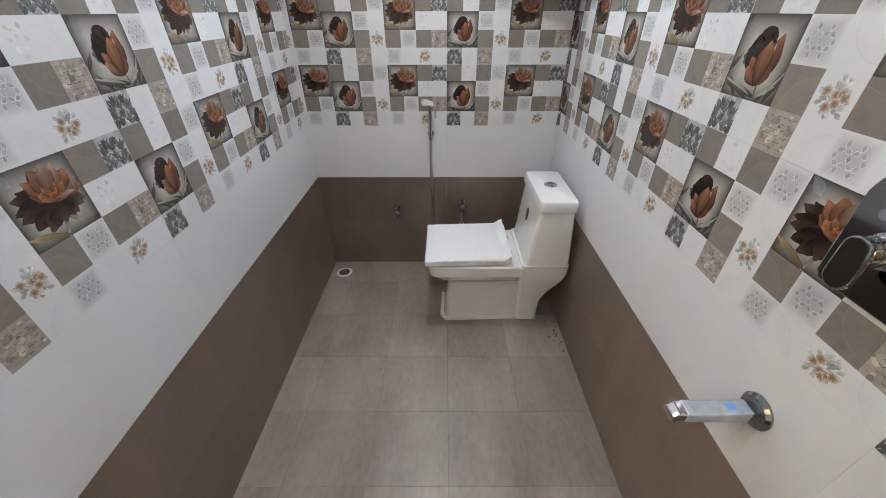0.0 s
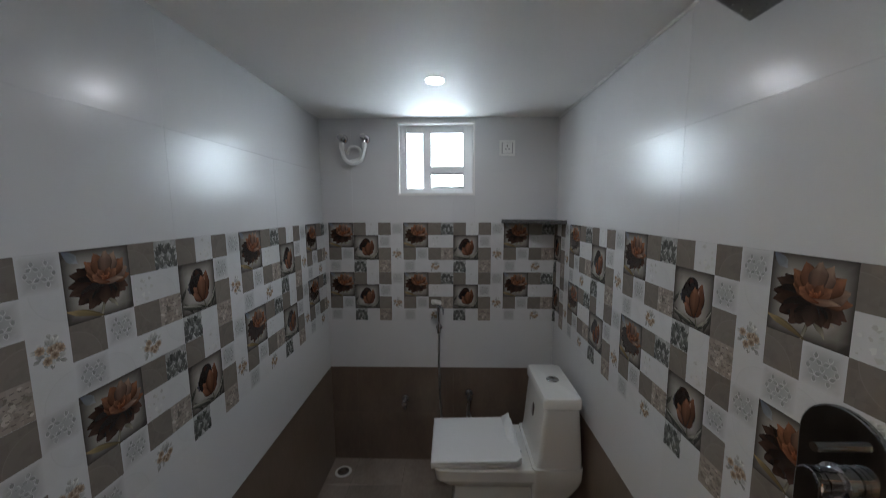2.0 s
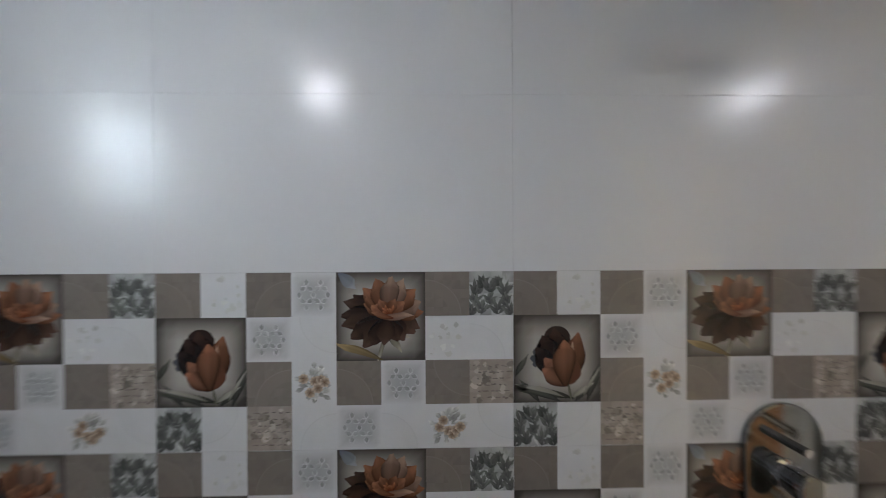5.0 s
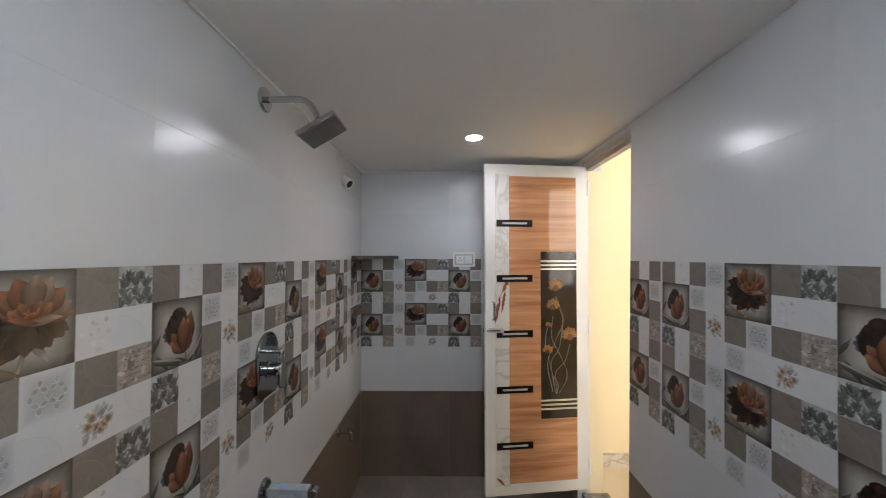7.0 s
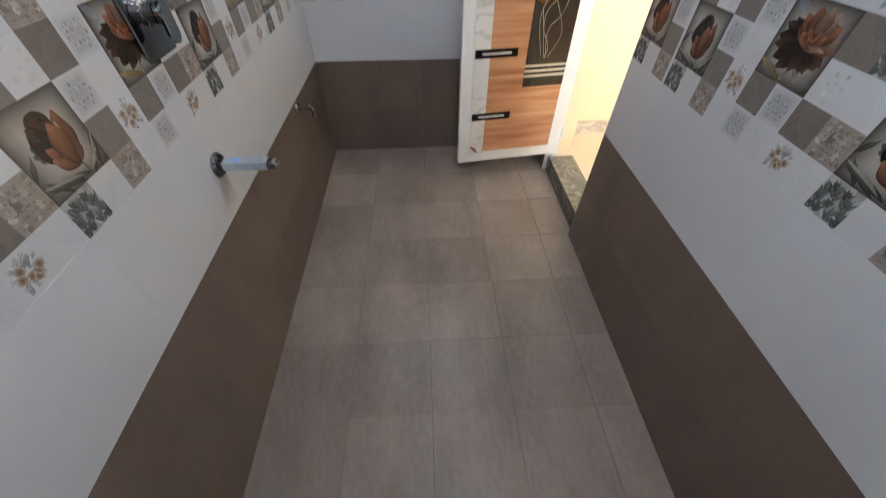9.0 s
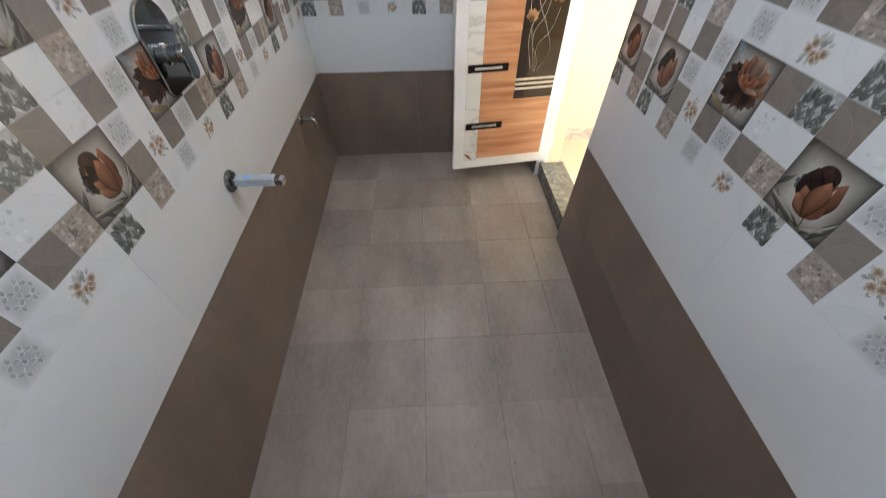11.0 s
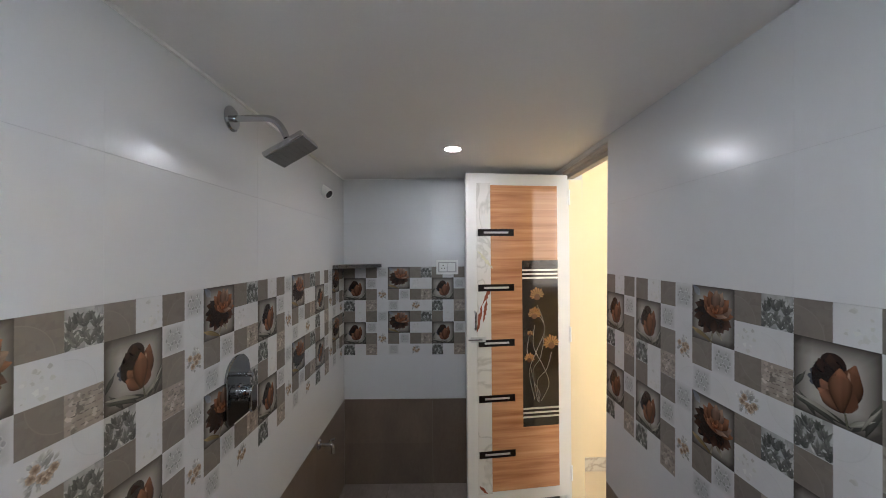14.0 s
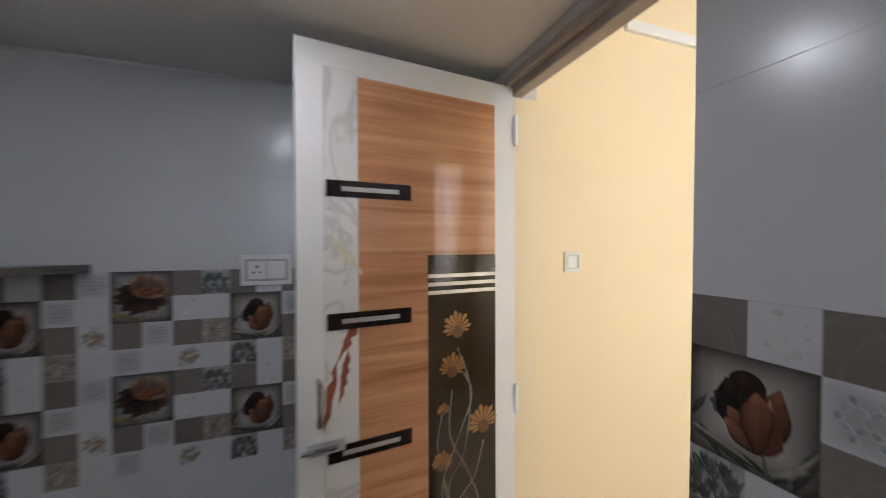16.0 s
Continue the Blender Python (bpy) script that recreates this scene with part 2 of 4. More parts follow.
def tube(points, radius, segments=12, smooth_steps=8):
    """A round bar swept along a smooth line through the points."""
    pts = [Vector(p) for p in points]
    line = []
    for i in range(len(pts) - 1):
        p0, p1, p2, p3 = pts[max(i - 1, 0)], pts[i], pts[i + 1], pts[min(i + 2, len(pts) - 1)]
        for s in range(smooth_steps):
            t = s / smooth_steps
            line.append(0.5 * (2 * p1 + (p2 - p0) * t + (2 * p0 - 5 * p1 + 4 * p2 - p3) * t * t + (3 * p1 - p0 - 3 * p2 + p3) * t ** 3))
    line.append(pts[-1])
    bm = bmesh.new()
    rings, up = [], None
    for i, p in enumerate(line):
        d = (line[min(i + 1, len(line) - 1)] - line[max(i - 1, 0)]).normalized()
        if up is None:
            up = d.orthogonal().normalized()
        up = (up - d * up.dot(d)).normalized()
        side = d.cross(up)
        rings.append([bm.verts.new(p + radius * (math.cos(a) * up + math.sin(a) * side)) for a in [2 * math.pi * k / segments for k in range(segments)]])
    for a, b in zip(rings, rings[1:]):
        for k in range(segments):
            bm.faces.new((a[k], a[(k + 1) % segments], b[(k + 1) % segments], b[k]))
    bm.faces.new(rings[0][::-1])
    bm.faces.new(rings[-1])
    bmesh.ops.recalc_face_normals(bm, faces=bm.faces[:])
    return bm


def prism(outline, axis, lo, hi, bevel=0.0, segments=2):
    """A flat outline (pairs) drawn out along an axis from lo to hi."""
    bm = bmesh.new()
    def put(a, b, c):
        return {"z": (a, b, c), "y": (a, c, b), "x": (c, a, b)}[axis]
    low = [bm.verts.new(put(a, b, lo)) for a, b in outline]
    high = [bm.verts.new(put(a, b, hi)) for a, b in outline]
    n = len(outline)
    bm.faces.new(low)
    bm.faces.new(high)
    for k in range(n):
        bm.faces.new((low[k], low[(k + 1) % n], high[(k + 1) % n], high[k]))
    bmesh.ops.recalc_face_normals(bm, faces=bm.faces[:])
    if bevel:
        bmesh.ops.bevel(bm, geom=bm.edges[:], offset=bevel, segments=segments, affect="EDGES", profile=0.5)
    return bm


def lofted(sections, bevel=0.0):
    """Closed skin through outlines of equal count, capped at both ends."""
    bm = bmesh.new()
    rings = [[bm.verts.new(p) for p in s] for s in sections]
    n = len(rings[0])
    for a, b in zip(rings, rings[1:]):
        for k in range(n):
            bm.faces.new((a[k], a[(k + 1) % n], b[(k + 1) % n], b[k]))
    bm.faces.new(rings[0])
    bm.faces.new(rings[-1])
    bmesh.ops.recalc_face_normals(bm, faces=bm.faces[:])
    if bevel:
        bmesh.ops.bevel(bm, geom=bm.edges[:], offset=bevel, segments=3, affect="EDGES", profile=0.5)
    return bm


def rounded(x0, x1, y0, y1, r, z, n=5):
    """A rectangle with rounded corners, at height z."""
    out = []
    for cx, cy, a0 in ((x1 - r, y1 - r, 0), (x0 + r, y1 - r, 90), (x0 + r, y0 + r, 180), (x1 - r, y0 + r, 270)):
        for k in range(n + 1):
            a = radians(a0 + 90 * k / n)
            out.append((cx + r * math.cos(a), cy + r * math.sin(a), z))
    return out


# ---- structure ----
T = 0.11                                # wall thickness
DOOR = (0.30, 0.905, 2.078)              # opening in the west wall: south edge, north edge, top
WIN = (0.466, 0.921, 1.66, 2.082)       # window opening in the north wall
SET = 0.0015                            # joints lie this far behind the tile faces


def floor_z(y):
    return 0.026 - 0.0145 * y


def structure(name, bm, material, label="", category=""):
    return tagged(link(name, bm, material), label, category, kind="structure")


bm = box(-T, WIN[0], L + SET, L + T, -0.1, 2.3)
box(WIN[1], W + T, L + SET, L + T, -0.1, 2.3, bm=bm)
box(WIN[0], WIN[1], L + SET, L + T, -0.1, WIN[2], bm=bm)
box(WIN[0], WIN[1], L + SET, L + T, WIN[3], 2.3, bm=bm)
wall_north = structure("wall_north", bm, WALL_GROUT, "tiled wall with a small high window", "wall")
wall_east = structure("wall_east", box(W + SET, W + T, -SET, L + SET, -0.1, 2.3), WALL_GROUT, "tiled wall with brown dado and floral band", "wall")
wall_south = structure("wall_south", box(-T, W + T, -T, -SET, -0.1, 2.3), WALL_GROUT, "tiled end wall with brown dado and floral band", "wall")
bm = box(-T - 0.015, -SET, -SET, DOOR[0], -0.1, 2.3)
box(-T - 0.015, -SET, DOOR[1], L + SET, -0.1, 2.3, bm=bm)
box(-T - 0.015, -SET, DOOR[0], DOOR[1], DOOR[2], 2.3, bm=bm)
wall_west = structure("wall_west", bm, WALL_GROUT, "tiled wall with a doorway to the passage", "wall")
wall_west.matrix_world = LEAN
structure("ceiling", box(-T, W + T, -T, L + T, H, H + 0.08), CEILING, "flat off-white painted ceiling", "ceiling")
floor = structure("floor", box(-0.02, W + 0.02, -0.02, L + 0.02, -0.2, -0.03), GROUT, "grey-brown square tile floor", "floor")
# white window lining
bm = box(WIN[0], WIN[1], L - 0.002, L + T, WIN[2], WIN[2] + 0.012)
box(WIN[0], WIN[0] + 0.01, L - 0.002, L + T, WIN[2] + 0.012, WIN[3] - 0.012, bm=bm)
box(WIN[1] - 0.01, WIN[1], L - 0.002, L + T, WIN[2] + 0.012, WIN[3] - 0.012, bm=bm)
box(WIN[0], WIN[1], L - 0.002, L + T, WIN[3] - 0.012, WIN[3], bm=bm)
structure("window_trim", bm, WHITE_PAINT, "white painted window lining", "trim")
# pale sealant bead along the ceiling
bm = box(W - 0.007, W - 0.001, 0.002, L - 0.002, H - 0.009, H - 0.001)
box(0.002, W - 0.008, 0.001, 0.006, H - 0.008, H - 0.001, bm=bm)
structure("ceiling_trim", bm, WHITE_PAINT, "thin pale sealant bead along the ceiling", "trim")

# plain bright sky outside the window
backdrop = structure("backdrop", box(-1.0, 2.4, L + 0.75, L + 0.76, -0.4, 3.6), HAZE, "bright overcast sky outside the window", "sky")

# passage beyond the doorway
PX, PY0, PY1, PZ0, PZ1 = -1.7, 0.0, 2.6, 0.1, 2.85
structure("passage_floor", box(PX - T, -T, PY0 - T, PY1 + T, 0.0, PZ0), PASSAGE_FLOOR, "cream tiled passage floor", "floor")
structure("passage_ceiling", box(PX - T, -T, PY0 - T, PY1 + T, PZ1, PZ1 + 0.08), CEILING, "off-white passage ceiling", "ceiling")
structure("passage_wall_south", box(PX - T, -T, PY0 - T, PY0, PZ0, PZ1), YELLOW, "pale yellow painted passage wall", "wall")
structure("passage_wall_west", box(PX - T, PX, PY0, PY1, PZ0, PZ1), YELLOW, "pale yellow painted passage wall", "wall")
# unseen north wall, its opening added for the passage lamp
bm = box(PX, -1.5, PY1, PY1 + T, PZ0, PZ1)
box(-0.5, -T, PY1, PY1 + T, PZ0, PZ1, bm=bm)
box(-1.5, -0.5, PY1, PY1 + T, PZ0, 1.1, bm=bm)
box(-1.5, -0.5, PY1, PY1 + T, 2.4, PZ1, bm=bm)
structure("passage_wall_north", bm, YELLOW, "pale yellow passage wall with an added, unseen window", "wall")
bm = box(-T - 0.012, -T, PY0 + 0.001, DOOR[0] - 0.02, PZ0, PZ1)
box(-T - 0.012, -T, DOOR[1] + 0.02, PY1, PZ0, PZ1, bm=bm)
box(-T - 0.012, -T, DOOR[0] - 0.02, DOOR[1] + 0.02, 2.12, PZ1, bm=bm)
structure("passage_wall_east", bm, YELLOW, "pale yellow passage wall around the doorway", "wall")
structure("passage_skirting", box(PX, -T - 0.013, PY0, PY0 + 0.012, PZ0, PZ0 + 0.09, 0.002), SKIRTING, "cream marble skirting", "baseboard")
structure("door_sill", box(-T - 0.03, 0.012, DOOR[0] - 0.0, DOOR[1] - 0.001, 0.004, 0.118, 0.003), SILL, "polished green-grey marble door sill", "sill")

# door frame
door_frame = thing("door_frame", (0, 0, 0), "painted door frame with white hinge post and taupe head", "door frame")
tagged(door_frame, kind="structure")
part("reveal", box(-T, -0.031, DOOR[0], DOOR[0] + 0.012, 0.12, DOOR[2] - 0.05), YELLOW, door_frame, "yellow painted reveal")
part("hinge_post", box(-0.031, -0.004, DOOR[0] - 0.001, DOOR[0] + 0.014, 0.12, DOOR[2] - 0.05, 0.002), WHITE_PAINT, door_frame, "white painted hinge post")
part("lock_post", box(-T, -0.006, DOOR[1] - 0.012, DOOR[1] - 0.001, 0.12, DOOR[2] - 0.05, 0.002), WHITE_PAINT, door_frame)
bm = box(-0.062, -0.022, DOOR[0], DOOR[1], DOOR[2] - 0.044, DOOR[2], 0.003)
box(-0.022, 0.002, DOOR[0], DOOR[1], DOOR[2] - 0.022, DOOR[2], 0.003, bm=bm)
part("head", bm, FRAME_PAINT, door_frame, "taupe rebated head of the frame")

# ---- window ----
wx0, wx1, wz0, wz1 = WIN[0] + 0.011, WIN[1] - 0.011, WIN[2] + 0.013, WIN[3] - 0.013
wy = L + 0.045
window_1 = thing("window_1", (0, 0, 0), "small white high window with a tall pane and a louvre", "window")
tagged(window_1, kind="structure")


def bars(name, rects, y0, y1, material, parent, bevel=0.002):
    bm = bmesh.new()
    for x0, x1, z0, z1 in rects:
        box(x0, x1, y0, y1, z0, z1, bevel, bm=bm)
    return part(name, bm, material, parent)


mx = wx0 + 0.167                        # mullion between the tall pane and the right-hand panes
mz = wz0 + 0.140
wf = bars("window_frame", ((wx0, wx0 + 0.04, wz0, wz1), (wx1 - 0.057, wx1, wz0, wz1), (wx0 + 0.04, wx1 - 0.057, wz0, wz0 + 0.032), (wx0 + 0.04, wx1 - 0.057, wz1 - 0.044, wz1),
                           (mx - 0.03, mx + 0.018, wz0 + 0.032, wz1 - 0.044), (mx + 0.018, wx1 - 0.057, mz - 0.018, mz + 0.022)), wy, wy + 0.045, UPVC, window_1)
for name, x0, x1, z0, z1 in (("pane", wx0 + 0.04, mx - 0.03, wz0 + 0.032, wz1 - 0.044), ("pane", mx + 0.018, wx1 - 0.057, mz + 0.022, wz1 - 0.044), ("pane", mx + 0.018, wx1 - 0.057, wz0 + 0.032, mz - 0.018)):
    pane = part(name, box(x0 - 0.002, x1 + 0.002, wy + 0.02, wy + 0.024, z0 - 0.002, z1 + 0.002), GLASS, window_1, "clear glass pane")
    pane.visible_shadow = False
bars("seal", ((wx0 + 0.046, wx0 + 0.052, wz0 + 0.045, wz1 - 0.058), (mx - 0.040, mx - 0.034, wz0 + 0.045, wz1 - 0.058)), wy + 0.004, wy + 0.016, SEAL, window_1, 0)
bars("louvre", ((mx + 0.019, wx1 - 0.058, wz0 + 0.033, wz0 + 0.042), (mx + 0.019, wx1 - 0.058, mz - 0.030, mz - 0.019)), wy + 0.004, wy + 0.03, RUBBER, window_1, 0.001)

# window frame added around the passage lamp, never in view
added_window = thing("added_window", (0, 0, 0), "plain white window frame, added unseen in the passage", "window")
tagged(added_window, kind="structure")
bars("window_frame", ((-1.5, -1.45, 1.1, 2.4), (-0.55, -0.5, 1.1, 2.4), (-1.45, -0.55, 1.1, 1.15), (-1.45, -0.55, 2.35, 2.4)), PY1 + 0.03, PY1 + 0.08, UPVC, added_window)


# ---- ceiling lamps ----
def downlight(x, y):
    lamp = thing("ceiling_light", (x, y, H), "round recessed white LED downlight, switched on", "ceiling light", "ceiling downlights")
    part("bezel", turned(((0.0365, -0.002), (0.037, -0.005), (0.040, -0.005), (0.0415, -0.0005), (0.0365, -0.0005)), "z", 32), PLASTIC, lamp, "white plastic rim", True)
    part("diffuser", turned(((0.0362, -0.003), (0.0355, -0.006), (0.0001, -0.0065)), "z", 32), LAMP_GLOW, lamp, "glowing opal diffuser", True)
    return lamp


downlight(0.68, 0.72)
downlight(0.715, 2.30)


# ---- door leaf, standing open into the room ----
LW, LH = 0.622, 1.908
leaf_m = pose(-0.022, 0.318, 0.148, 0, 0, math.degrees(math.atan2(0.40 - 0.318, 0.60 + 0.022)))
door = thing("door_1", (0, 0, 0), "open laminate door, wood grain with marble strip and gold flowers", "door")
tagged(door, kind="structure")
door.matrix_world = leaf_m
# the leaf in its own measures: x from the hinge edge to the free edge, y 0 is the decorated face
part("leaf", box(0, LW, -0.034, 0, 0, LH, 0.002), WHITE_PAINT, door, "white edged flush leaf")


def on_leaf(u0, u1, v0, v1, y0=0.0, y1=0.002):
    """u counts from the free edge, v from the top, both in fractions of the leaf."""
    return box(LW * (1 - u1), LW * (1 - u0), y0, y1, LH * (1 - v1), LH * (1 - v0), 0.0006, segments=1)


part("wood_panel", on_leaf(0.232, 0.889, 0.036, 0.966), WOOD, door, "orange-brown wood-grain laminate")
marble = part("marble_strip", on_leaf(0.098, 0.2315, 0.030, 0.972), MARBLE, door, "white marble-look laminate strip")
for v in (0.181, 0.349, 0.517, 0.685, 0.853):
    strip = part("inlay", on_leaf(0.109, 0.455, v - 0.0105, v + 0.0105, 0.0015, 0.005), ESPRESSO, door, "dark espresso inlay bar")
    part("silver_line", on_leaf(0.165, 0.402, v - 0.003, v + 0.003, 0.0045, 0.006), SILVER, strip, "silver line")
panel = part("flower_panel", on_leaf(0.534, 0.889, 0.267, 0.777, 0.0012, 0.0032), ESPRESSO, door, "glossy dark panel with gold flowers")
for v in (0.297, 0.309, 0.321, 0.722, 0.735, 0.748):
    part("silver_line", on_leaf(0.534, 0.889, v - 0.0028, v + 0.0028, 0.003, 0.0042), SILVER, panel, "silver line")
px0, px1, pz0, pz1 = LW * (1 - 0.889), LW * (1 - 0.534), LH * (1 - 0.777), LH * (1 - 0.267)


def panel_at(x, y):
    """A spot on the flower panel: x 0 to 1 from the free-edge side, y 0 to 1 from its foot."""
    return px1 + (px0 - px1) * x, pz0 + (pz1 - pz0) * y


def fan(cx, cz, r, lean, ribs=11):
    """A fan-shaped seed head: narrow ribs spreading upwards from a dark heart."""
    bm = bmesh.new()
    for k in range(ribs):
        a = radians(90 + lean + (k - (ribs - 1) / 2) * 205 / (ribs - 1))
        half = radians(205 / (ribs - 1) / 2.5)
        far = r * (1.12 if k % 2 else 1.0) * (0.86 + 0.22 * math.cos(a - radians(90 + lean)))
        pts = [(0.22 * r, -half * 0.8), (far * 0.86, -half), (far, 0), (far * 0.86, half), (0.22 * r, half * 0.8)]
        bm.faces.new([bm.verts.new((cx - q * math.cos(a + d), 0.0042, cz + q * math.sin(a + d))) for q, d in pts])
    bmesh.ops.solidify(bm, geom=bm.faces[:], thickness=0.0008)
    bmesh.ops.recalc_face_normals(bm, faces=bm.faces[:])
    return bm


for fx, fy, r, lean in ((0.41, 0.795, 0.047, -8), (0.33, 0.68, 0.043, 4), (0.20, 0.567, 0.020, 6), (0.80, 0.50, 0.052, -10), (0.18, 0.415, 0.034, 10)):
    x, z = panel_at(fx, fy)
    head = part("seed_head", fan(x, z - 0.012, r, -lean), GOLD, panel, "gold fan-shaped flower head")
    part("heart", turned(((0.0001, 0.0036), (r * 0.42, 0.0036), (r * 0.36, 0.0046), (0.0001, 0.0048)), "y", 14, (x, 0, z - 0.016)), GOLD_DARK, head, "dark heart")
for line in (((0.41, 0.73), (0.60, 0.60), (0.50, 0.42), (0.28, 0.33), (0.40, 0.15)), ((0.33, 0.61), (0.30, 0.48), (0.56, 0.36), (0.72, 0.25), (0.50, 0.15)),
             ((0.50, 0.655), (0.62, 0.58), (0.40, 0.46), (0.18, 0.33), (0.32, 0.16)), ((0.80, 0.44), (0.66, 0.34), (0.40, 0.27), (0.44, 0.145)),
             ((0.18, 0.545), (0.12, 0.47), (0.14, 0.43)), ((0.20, 0.37), (0.30, 0.27), (0.46, 0.20), (0.42, 0.145))):
    pts = []
    for a, b in line:
        x, z = panel_at(a, b)
        pts.append((x, 0.0036, z))
    part("stem", tube(pts, 0.0013, 6, 7), SILVER, panel, "fine silvery stem", True)


def streak(name, u, v, du, dv, material):
    """A lens-shaped coloured vein on the marble strip."""
    a, b = LW * (1 - u), LH * (1 - v)
    bm = bmesh.new()
    n, L2 = 10, math.hypot(du * LW, dv * LH)
    dx, dz = -du * LW / L2, -dv * LH / L2
    rnd = random.Random(int(v * 1000))
    top, low = [], []
    for k in range(n + 1):
        s = k / n
        h = 0.010 * math.sin(math.pi * s) * rnd.uniform(0.5, 1.3) + 0.0006
        cx, cz = a + dx * L2 * s + rnd.uniform(-0.003, 0.003), b + dz * L2 * s
        top.append(bm.verts.new((cx - dz * h, 0.0023, cz + dx * h)))
        low.append(bm.verts.new((cx + dz * h, 0.0023, cz - dx * h)))
    for k in range(n):
        f = bm.faces.new((top[k], top[k + 1], low[k + 1], low[k]))
        f.normal_update()
        if f.normal.y < 0:
            f.normal_flip()
    part(name, bm, material, marble)


streak("vein", 0.15, 0.395, -0.055, 0.09, RUST)
streak("vein", 0.19, 0.385, -0.035, 0.07, RUST)
streak("vein", 0.245, 0.34, -0.10, 0.06, RUST)
streak("vein", 0.11, 0.237, 0.14, 0.055, OLIVE)
streak("vein", 0.112, 0.945, 0.07, 0.025, RUST)
# bolt, pull handle and hinges
bolt = part("latch", on_leaf(0.035, 0.175, 0.496, 0.512, 0.0, 0.008), SILVER, door, "brushed steel door latch")
part("rod", tube([(LW * 0.99, 0.014, LH * 0.496), (LW * 0.86, 0.014, LH * 0.496)], 0.005, 10, 1), CHROME, bolt, "steel sliding rod", True)
part("pull_handle", tube([(LW * 0.925, 0.0, LH * 0.580), (LW * 0.925, 0.030, LH * 0.576), (LW * 0.925, 0.034, LH * 0.556), (LW * 0.925, 0.030, LH * 0.531), (LW * 0.925, 0.0, LH * 0.527)], 0.0065, 10, 6), CHROME, door, "small steel pull handle", True)
for v in (0.07, 0.5, 0.93):
    part("hinge", turned(((0.006, 0), (0.006, 0.09)), "z", 10, (-0.006, 0.005, LH * (1 - v) - 0.045)), UPVC, door, "steel butt hinge", True)


# ---- toilet ----
def toilet():
    yc = 2.478
    fz = floor_z(yc)
    wc = thing("toilet", (0, 0, 0), "white ceramic one-piece toilet with closed lid", "toilet")

    def sec(z, x0, x1, half, r):
        return [Vector((x, yc + y, z)) for x, y, z in rounded(x0, x1, -half, half, r, z)]

    # pedestal and bowl, from the floor up
    part("base", lofted([sec(fz, 0.785, 1.285, 0.105, 0.03), sec(fz + 0.012, 0.782, 1.285, 0.107, 0.03), sec(0.13, 0.79, 1.292, 0.106, 0.03), sec(0.20, 0.80, 1.32, 0.106, 0.03),
                         sec(0.255, 0.80, 1.352, 0.112, 0.03), sec(0.262, 0.795, 1.356, 0.118, 0.03)]), CERAMIC, wc, "tapering ceramic pedestal", True)
    part("bowl", lofted([sec(0.258, 0.80, 1.355, 0.116, 0.03), sec(0.29, 0.745, 1.372, 0.15, 0.035), sec(0.325, 0.715, 1.381, 0.174, 0.04), sec(0.333, 0.708, 1.383, 0.18, 0.04),
                         sec(0.385, 0.700, 1.385, 0.183, 0.04), sec(0.392, 0.706, 1.385, 0.178, 0.04)]), CERAMIC, wc, "angular ceramic bowl", True)
    part("rear_column", lofted([sec(fz, 1.176, 1.288, 0.122, 0.02), sec(0.13, 1.172, 1.295, 0.126, 0.02), sec(0.20, 1.168, 1.323, 0.138, 0.02), sec(0.26, 1.162, 1.357, 0.158, 0.02),
                                sec(0.31, 1.158, 1.376, 0.178, 0.02), sec(0.345, 1.156, 1.384, 0.185, 0.02), sec(0.398, 1.156, 1.386, 0.1855, 0.02)]), CERAMIC, wc, "ceramic column under the cistern", True)
    # seat and lid
    def lid(z, e):
        o = 0.689 - e
        pts = [(o, -0.178 - e), (o + 0.395, -0.178 - e), (o + 0.420 + e, -0.155), (o + 0.420 + e, 0.155), (o + 0.395, 0.178 + e), (o, 0.178 + e)]
        return [Vector((x, yc + y, z + 0.012 * (x - 0.69) / 0.42)) for x, y in pts]
    part("seat", lofted([lid(0.394, -0.006), lid(0.396, 0.0), lid(0.407, 0.0), lid(0.409, -0.004)]), SEAT, wc, "white plastic seat")
    bm = lofted([lid(0.411, -0.003), lid(0.413, 0.001), lid(0.424, 0.001), lid(0.428, -0.005)])
    lidob = part("lid", bm, SEAT, wc, "flat white plastic lid")
    def lip(y, h):
        return [Vector((x, yc + y, 0.432 + h * z)) for x, z in ((1.048, 0.0), (1.090, 0.95), (1.098, 1.0), (1.104, 0.0))]
    part("lid_lip", lofted([lip(-0.13, 0.003), lip(-0.05, 0.010), lip(0.06, 0.022), lip(0.168, 0.034), lip(0.176, 0.030)]), SEAT, lidob, "raised rear lip")
    for s in (-0.07, 0.07):
        part("hinge", turned(((0.010, 0.0), (0.012, 0.003), (0.012, 0.026), (0.009, 0.030)), "z", 16, (1.112, yc + s, 0.392)), SEAT, wc, "white seat hinge", True)
    # tank with a sloping front
    def tank(z, x0, x1, half):
        return [Vector((x, yc + y, z)) for x, y, z in rounded(x0, x1, -half, half, 0.022, z, 4)]
    part("tank", lofted([tank(0.385, 1.168, 1.384, 0.177), tank(0.45, 1.180, 1.381, 0.179), tank(0.60, 1.194, 1.368, 0.181), tank(0.684, 1.203, 1.361, 0.182)]), CERAMIC, wc, "ceramic cistern with sloping front", True)
    lid2 = part("tank_lid", lofted([tank(0.686, 1.201, 1.364, 0.184), tank(0.692, 1.194, 1.368, 0.188), tank(0.728, 1.195, 1.368, 0.188), tank(0.738, 1.200, 1.364, 0.183), tank(0.741, 1.210, 1.358, 0.175)]), CERAMIC, wc, "ceramic cistern lid", True)
